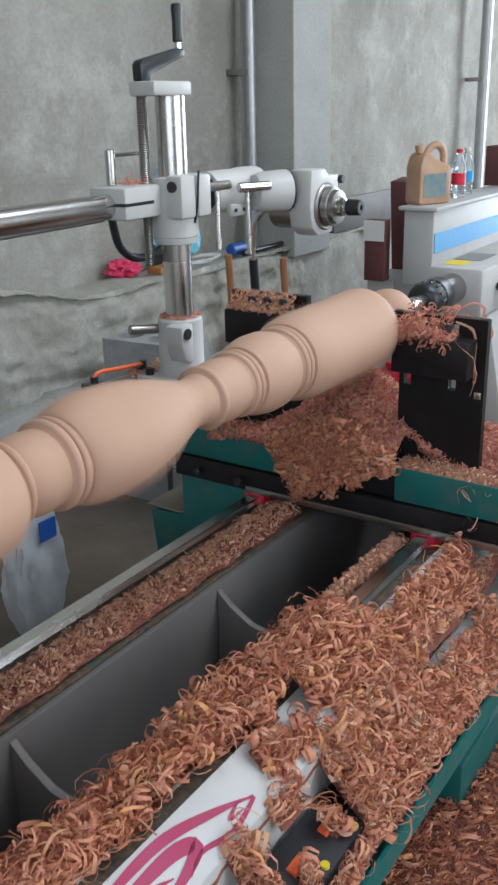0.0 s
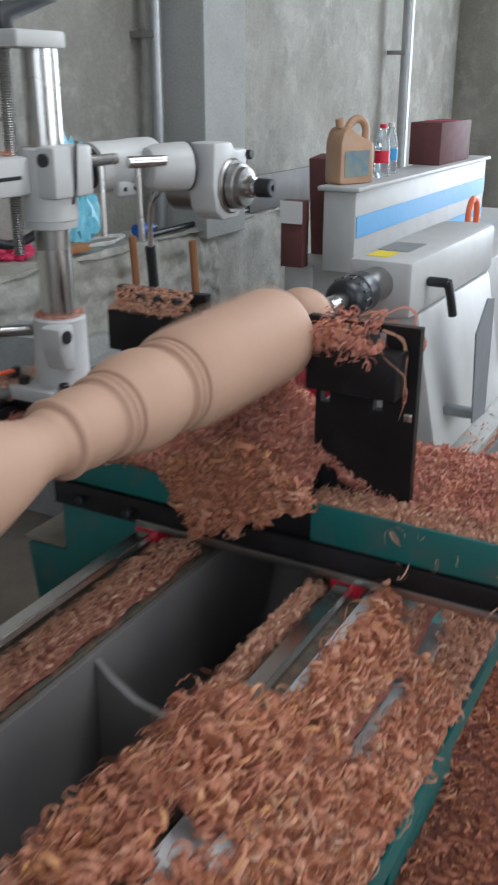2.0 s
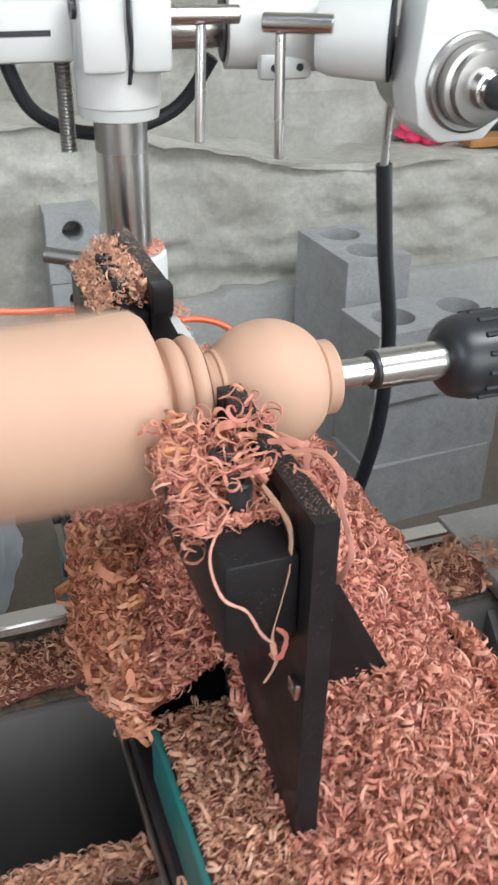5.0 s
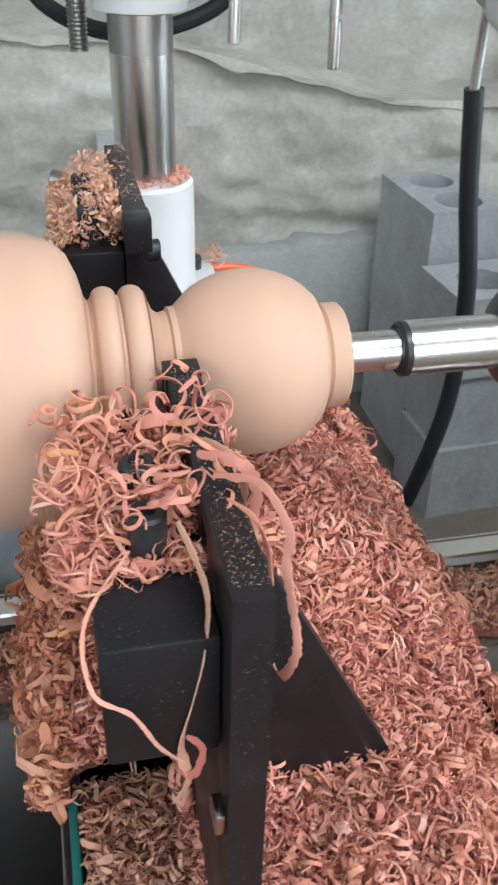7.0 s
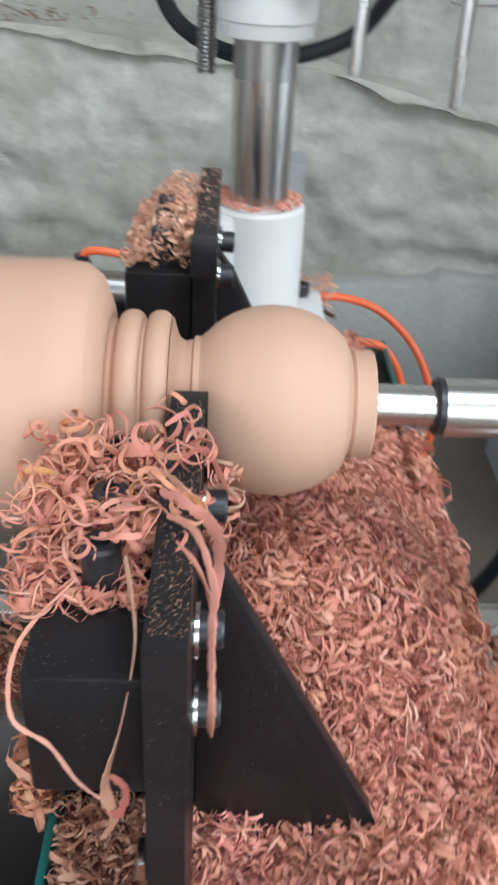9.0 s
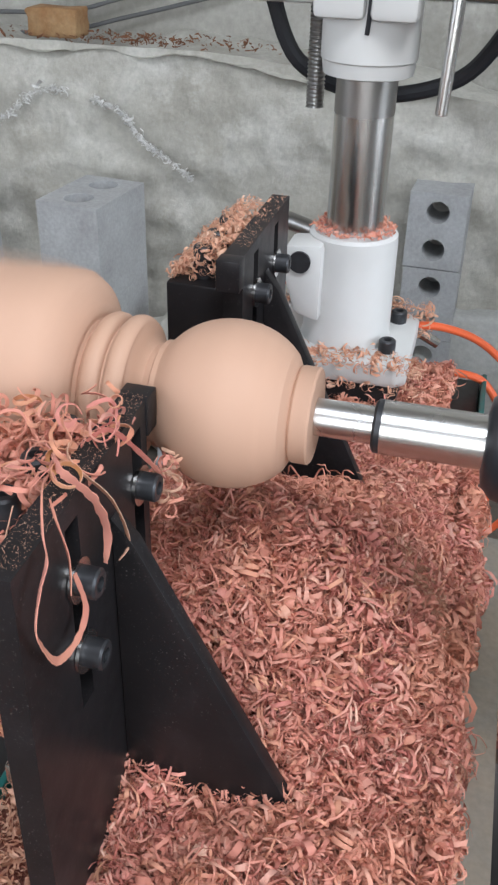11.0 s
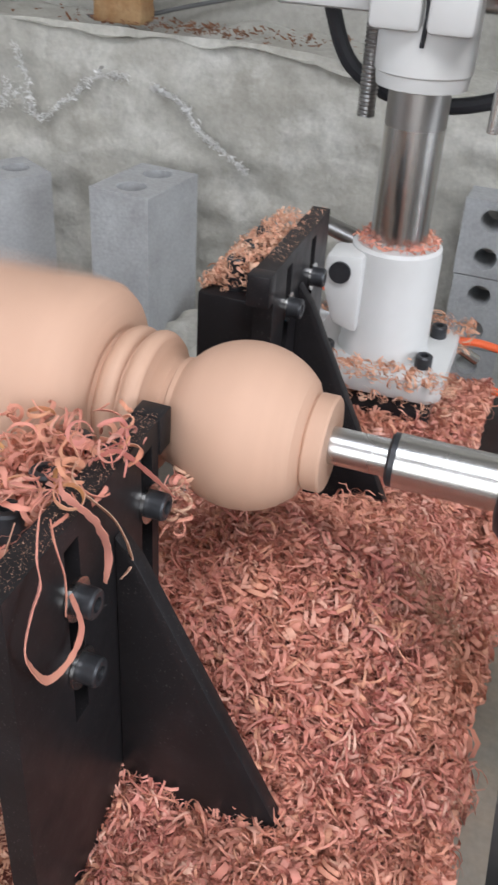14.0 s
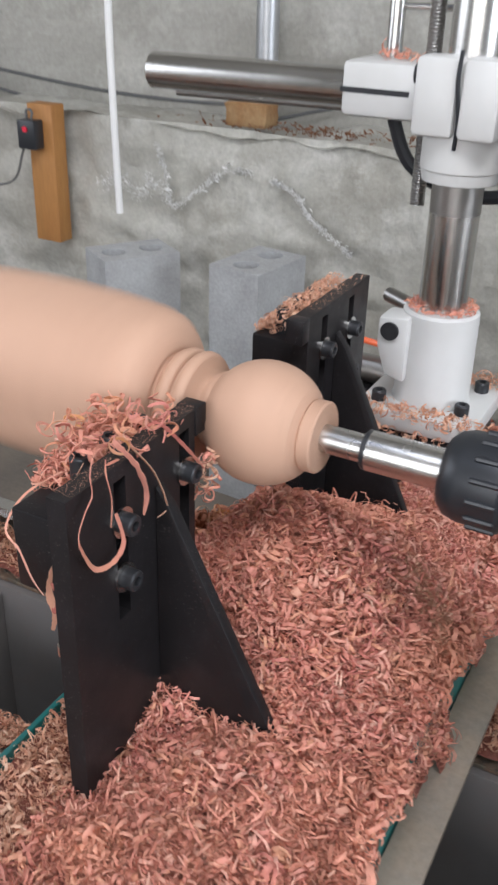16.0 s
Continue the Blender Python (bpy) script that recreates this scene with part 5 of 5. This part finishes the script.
heap("edge_chips", -0.148, -0.068, -0.62, -0.09, lambda x, y: 0.736 + 0.006 * noise.noise((x * 30, y * 30, 2)), 0.72, 3600, 0.0085, ("chip", "curl"), M["pale"],
     "pale fine chips along the carriage's front edge", 28, flat=0.35, thick=0.008, step=0.01)
pts = []
for _ in range(14):
    y = rng.choice((-0.38, -0.33, -0.55)) + rng.normal(0, 0.05)
    pts.append((-0.166 - rng.uniform(0, 0.012), y, rng.uniform(0.62, 0.76)))
scatter("strings_of_shavings", np.array(pts), 0.026 * rng.lognormal(0, 0.3, len(pts)), ("long",), M["pale"], rng, "loose strings of shavings over the teal panel", flat=0.0)


pts = []
while len(pts) < 2400:
    x, y = rng.uniform(0.198, 0.25), rng.uniform(-0.42, 0.45)
    if x < 0.222 + 0.03 * noise.noise((y * 11, 8.8, 0)):
        pts.append((x, y, 0.744 - 1.3 * max(0, x - 0.212) + rng.uniform(-0.004, 0.01)))
scatter("spilled_shavings", np.array(pts), 0.0132 * rng.lognormal(0, 0.4, len(pts)), ("curl", "roll", "curl"), M["pink"], rng, "shavings spilling over the carriage's teal edge", flat=0.15)


def front_height(x, y):
    n = 0.02 * noise.noise((x * 9, y * 9, 4.5)) + 0.009 * noise.noise((x * 26, y * 26, 1.5))
    if y > -0.24:
        base = 0.578
    else:
        base = 0.578 - (-0.24 - y) * 1.0
    amp = 0.55 + 0.6 * noise.noise((x * 4.3, 0.7, 0)) + 0.35 * gauss(x, -0.66, 0.2)
    near = 1 / (1 + math.exp(-(x + 0.52) * 30))
    hump = (1 - near) * 0.07 * gauss(y, -0.235, 0.075) * amp + near * 0.05 * gauss(y, -0.285, 0.035)
    return max(base + max(hump, -0.004) + n, 0.375)


def front_keep(x, y):
    edge = 0.03 * noise.noise((x * 12, 5.1, 0))
    if -0.64 + edge < x < -0.16 and y > -0.262 + edge * 0.6:      # bare rail near the carriage
        return False
    if x < -0.8 + edge and -0.305 < y < -0.222 + edge * 0.5:          # bare white cover
        return x > -0.98 and noise.noise((x * 16, y * 22, 9)) > -0.05
    if x < -0.86 + edge and -0.41 < y < -0.305:
        return noise.noise((x * 14, y * 18, 3)) > 0.22
    if -0.62 < x < -0.02 and -0.354 < y < -0.326 + edge * 0.3:      # bare white edge
        return noise.noise((x * 11, y * 20, 6)) > 0.22
    return True


heap("rail_shavings", -1.9, -0.17, -0.425, -0.105, front_height, 0.37, 13000, 0.02, ("curl", "long", "roll", "curl"), M["shave"],
     "tangled heap of orange ribbon shavings on the front rail", 21, flat=0.4, thick=0.03, step=0.016, keep=front_keep)
heap("fine_shavings", -1.7, 0.15, -0.425, -0.31, lambda x, y: front_height(x, y) + 0.004, 0.37, 7500, 0.013, ("curl", "chip"), M["pale"],
     "pale fine shavings filling the chip tray", 22, flat=0.3, thick=0.02, step=0.02, keep=lambda x, y: front_keep(x, y) or (x > -0.6 and not -0.354 < y < -0.326))
heap("rear_rail_chips", -1.9, -0.17, 0.138, 0.238, lambda x, y: 0.572 + 0.022 * gauss(y, 0.18, 0.05) + 0.008 * noise.noise((x * 18, y * 18, 8)), 0.57, 7000, 0.0085, ("chip", "curl"), M["pale"],
     "strip of fine chips along the rear guide rail", 23, flat=0.4, thick=0.008, step=0.015)
heap("rear_rail_chips", 0.22, 1.3, 0.135, 0.25, lambda x, y: 0.572 + 0.03 * gauss(y, 0.18, 0.05) + 0.012 * noise.noise((x * 18, y * 18, 8)), 0.57, 4200, 0.0105, ("chip", "curl"), M["pale"],
     "strip of fine chips along the rear guide rail", 24, flat=0.35, thick=0.012, step=0.015)
heap("front_rail_chips", -0.66, -0.17, -0.148, -0.108, lambda x, y: 0.576 + 0.008 * noise.noise((x * 18, y * 18, 3)), 0.57, 3000, 0.0095, ("chip", "curl"), M["pale"],
     "strip of fine chips along the trough's edge", 25, flat=0.4, thick=0.007, step=0.012)
heap("front_rail_chips", 0.22, 1.3, -0.225, -0.11, lambda x, y: 0.578 + 0.02 * noise.noise((x * 12, y * 18, 3)), 0.57, 3000, 0.011, ("chip", "curl"), M["pale"],
     "strip of chips along the front guide rail", 26, flat=0.35, thick=0.012, step=0.015)
heap("floor_shavings", -1.4, 0.9, -1.25, -0.25, lambda x, y: 0.012 + 0.02 * max(0, noise.noise((x * 3, y * 3, 1.1))) + 0.004 * noise.noise((x * 22, y * 22, 4)), 0, 16500, 0.019, ("chip", "curl", "chip"), M["shave"],
     "trodden wood chips strewn over the workshop floor", 27, flat=0.75, thick=0.01, step=0.03,
     keep=lambda x, y: abs((x + 0.25) / 1.12) ** 4 + abs((y + 0.6) / 0.6) ** 4 < 0.85 + 0.5 * noise.noise((x * 2.5, y * 2.5, 6.1)))
def patch_height(x, y):
    return carriage_height(x, y) + 0.016 - 5.5 * ((x - 0.165) ** 2 + (y - 0.13) ** 2)


heap("sawdust_patch", 0.1, 0.23, 0.06, 0.2, patch_height, 0.73, 5200, 0.0032, ("chip", "roll"), M["pale"],
     "pale fine sawdust settled on the heap of shavings", 33, flat=0.5, thick=0.003, step=0.006,
     keep=lambda x, y: ((x - 0.165) / 0.06) ** 2 + ((y - 0.13) / 0.055) ** 2 < 0.8 + 0.5 * noise.noise((x * 30, y * 30, 3.3)) and carriage_keep(x, y))
pts = np.array([(rng.normal(-0.78, 0.22), rng.uniform(1.74, 1.9), 1.016 + rng.uniform(0, 0.01)) for _ in range(320)])
scatter("ledge_chips", pts, 0.012 * rng.lognormal(0, 0.4, len(pts)), ("chip",), M["chipfloor"], rng, "old brown chips strewn along the top of the footing", flat=0.6)
# chips lying on the tool holders and on the column's foot
for y0, y1, n, s in ((-0.205, -0.08, 1000, 0.0115), (0.21, 0.375, 1700, 0.0072)):
    far = y0 > 0
    pts = np.array([(rng.uniform(-0.128, -0.06), rng.uniform(y0, y1), 0) for _ in range(n)])
    if not far:      # the near heap leans out over the holder's side, clear of its bolts
        pts[:, 0] = rng.uniform(-0.142, -0.066, n)
    hh = 1.043 + 0.045 * np.exp(-((pts[:, 0] + 0.08) / 0.035) ** 2) * rng.uniform(0.1, 1, n) + (0.012 if far else 0)
    pts[:, 2] = hh if far else 1.045 + 0.032 * rng.uniform(0, 1, n) * np.exp(-((pts[:, 1] + 0.12) / 0.05) ** 2) - 0.03 * rng.uniform(0, 1, n) ** 2 * (pts[:, 0] < -0.129)
    scatter("holder_shavings", pts, s * rng.lognormal(0, 0.35, n), ("curl", "chip", "roll") if far else ("curl", "roll", "long"), M["pale" if far else "pink"], rng, "shavings heaped on the tool holder", flat=0.2)
pts = np.array([(rng.uniform(-0.064, -0.046), rng.uniform(-0.262, -0.06), 1.0818 + 0.002 * rng.uniform(0, 1) ** 2) for _ in range(800)])
scatter("plate_dust", pts, 0.0009 * rng.lognormal(0, 0.3, len(pts)), ("chip",), M["pale"], rng, "fine chips on the top edge of the tool post", flat=0.6)
pts = np.array([(rng.uniform(-0.064, -0.046), rng.uniform(0.22, 0.39), 1.0935 + 0.002 * rng.uniform(0, 1)) for _ in range(260)])
scatter("plate_dust", pts, 0.0014 * rng.lognormal(0, 0.3, len(pts)), ("chip",), M["pale"], rng, "fine chips on the top edge of the tool post", flat=0.5)
a = rng.uniform(0, 2 * np.pi, 420)
r = rng.uniform(0.039, 0.056, 420)
scatter("cup_chips", np.stack((r * np.cos(a), 0.62 + r * np.sin(a), 0.99 + 0.004 * rng.uniform(0, 1, 420)), 1), 0.007 * rng.lognormal(0, 0.3, 420), ("chip",), M["pink"], rng, "chips lying in the column cup", flat=0.5)
pts = np.array([(rng.uniform(-0.11, 0.12), rng.choice((rng.uniform(0.5, 0.56), rng.uniform(0.69, 0.75))), 0.835 - 0.03 * (rng.uniform() < 0.3)) for _ in range(900)])
scatter("foot_chips", pts, 0.0115 * rng.lognormal(0, 0.3, len(pts)), ("chip", "curl"), M["pale"], rng, "chips strewn on the column's foot", flat=0.4)
pts = np.array([(rng.uniform(-0.16, -0.08), rng.uniform(0.63, 0.69), 1.346 + 0.01 * rng.uniform(0, 1)) for _ in range(60)])
scatter("clamp_chips", pts, 0.011 * rng.lognormal(0, 0.3, len(pts)), ("chip", "curl"), M["pink"], rng, "few chips on the arm clamp", flat=0.5)

# ---- long ribbons hanging from the near tool post ----
RIBBONS = (
    ([(-0.06, -0.19, 1.094), (-0.045, -0.225, 1.112), (-0.036, -0.246, 1.1), (-0.036, -0.245, 1.08), (-0.036, -0.256, 1.068), (-0.035, -0.267, 1.052), (-0.035, -0.264, 1.035), (-0.036, -0.247, 1.006), (-0.036, -0.221, 0.998), (-0.036, -0.205, 1.01), (-0.037, -0.213, 1.044)], 0.0068, 0.7),
    ([(-0.065, -0.17, 1.094), (-0.048, -0.195, 1.103), (-0.036, -0.182, 1.078), (-0.034, -0.17, 1.045), (-0.035, -0.174, 1.022)], 0.009, 0.9),
    ([(-0.065, -0.15, 1.092), (-0.05, -0.178, 1.098), (-0.036, -0.155, 1.058), (-0.034, -0.137, 1.012), (-0.036, -0.15, 1.005)], 0.005, 1.2),
    ([(-0.06, -0.135, 1.086), (-0.045, -0.13, 1.094), (-0.036, -0.1, 1.058), (-0.03, -0.073, 1.022)], 0.0045, 1.5),
    ([(-0.055, -0.2, 1.086), (-0.044, -0.215, 1.083), (-0.037, -0.218, 1.06), (-0.036, -0.222, 1.035)], 0.0035, 0.6),
    ([(-0.08, -0.2, 1.075), (-0.072, -0.235, 1.06), (-0.075, -0.246, 1.03), (-0.08, -0.247, 1.0), (-0.088, -0.25, 0.965), (-0.084, -0.25, 0.94), (-0.092, -0.246, 0.915)], 0.0085, 1.8),
    ([(-0.105, -0.2, 1.06), (-0.13, -0.225, 1.04), (-0.13, -0.252, 1.02), (-0.112, -0.257, 1.005), (-0.1, -0.258, 0.98), (-0.088, -0.258, 0.965)], 0.003, 2.0),
    ([(-0.085, -0.25, 0.975), (-0.077, -0.252, 0.965), (-0.082, -0.252, 0.945), (-0.09, -0.25, 0.95)], 0.006, 0.9),
)
for i, (pts, w, tw) in enumerate(RIBBONS):
    rb = part("ribbon_shaving", ribbon(pts, 0.72 * w, tw, 9, jag=0.26, seed=i), (M["pink"], M["pink"], M["pale"])[i % 3], smooth=50)
    tagged(rb, "long curled ribbon of wood shaving hanging from the tool post", "shaving", "ribbons on the tool post")


def curl_ribbon(c, r, turns, length, w, rz, tilt, seed):
    rot = Matrix.Rotation(radians(rz), 3, "Z") @ Matrix.Rotation(radians(tilt), 3, "X")
    pts = []
    n = max(5, int(turns * 7))
    for k in range(n + 1):
        f = k / n
        a = 2 * math.pi * turns * f
        pts.append(Vector(c) + rot @ Vector((r * (1 - 0.3 * f) * math.cos(a), r * (1 - 0.3 * f) * math.sin(a), length * (f - 0.5))))
    return ribbon(pts, w, 0.3, 3, seed=seed, lean=tuple(rot @ Vector((0.1, 0.1, 1))))


rr = random.Random(4)
for i in range(110):
    x = rr.uniform(-0.142, -0.075) if i % 4 else rr.uniform(-0.08, -0.045)
    y = rr.uniform(-0.2, -0.08)
    z = rr.uniform(1.05, 1.09) if i % 4 else rr.uniform(1.075, 1.1)
    ob = part("curl_shaving", curl_ribbon((x, y, z), rr.uniform(0.004, 0.0125), rr.uniform(0.5, 1.5), rr.uniform(-0.03, 0.03), rr.uniform(0.0012, 0.0042), rr.uniform(0, 360), rr.uniform(-80, 80), i), (M["pink"], M["pink"], M["shave"])[i % 3], smooth=50)
    tagged(ob, "broad curled wood shaving on the tool holder", "shaving", "curls on the tool holder")

# a bunch of curls caught on the inner edge of the post, beside the ball
for i in range(26):
    ob = part("curl_shaving", curl_ribbon((rr.uniform(-0.044, -0.026), rr.uniform(-0.068, -0.052), rr.uniform(0.975, 1.045)), rr.uniform(0.004, 0.009), rr.uniform(0.6, 1.4), rr.uniform(-0.02, 0.02), rr.uniform(0.0015, 0.0045), rr.uniform(0, 360), rr.uniform(-80, 80), 300 + i), (M["pink"], M["pale"])[i % 2], smooth=50)
    tagged(ob, "curled wood shaving caught between tool post and ball", "shaving", "curls beside the ball")


# ---- what moves ----
def motions():
    rows = []
    for k in range(0, 481):
        rows.append((k / 30, pose(0.066, 0, 1.05, 86.0 * k, 0, 0)))
    walk(piece, rows)


motions()
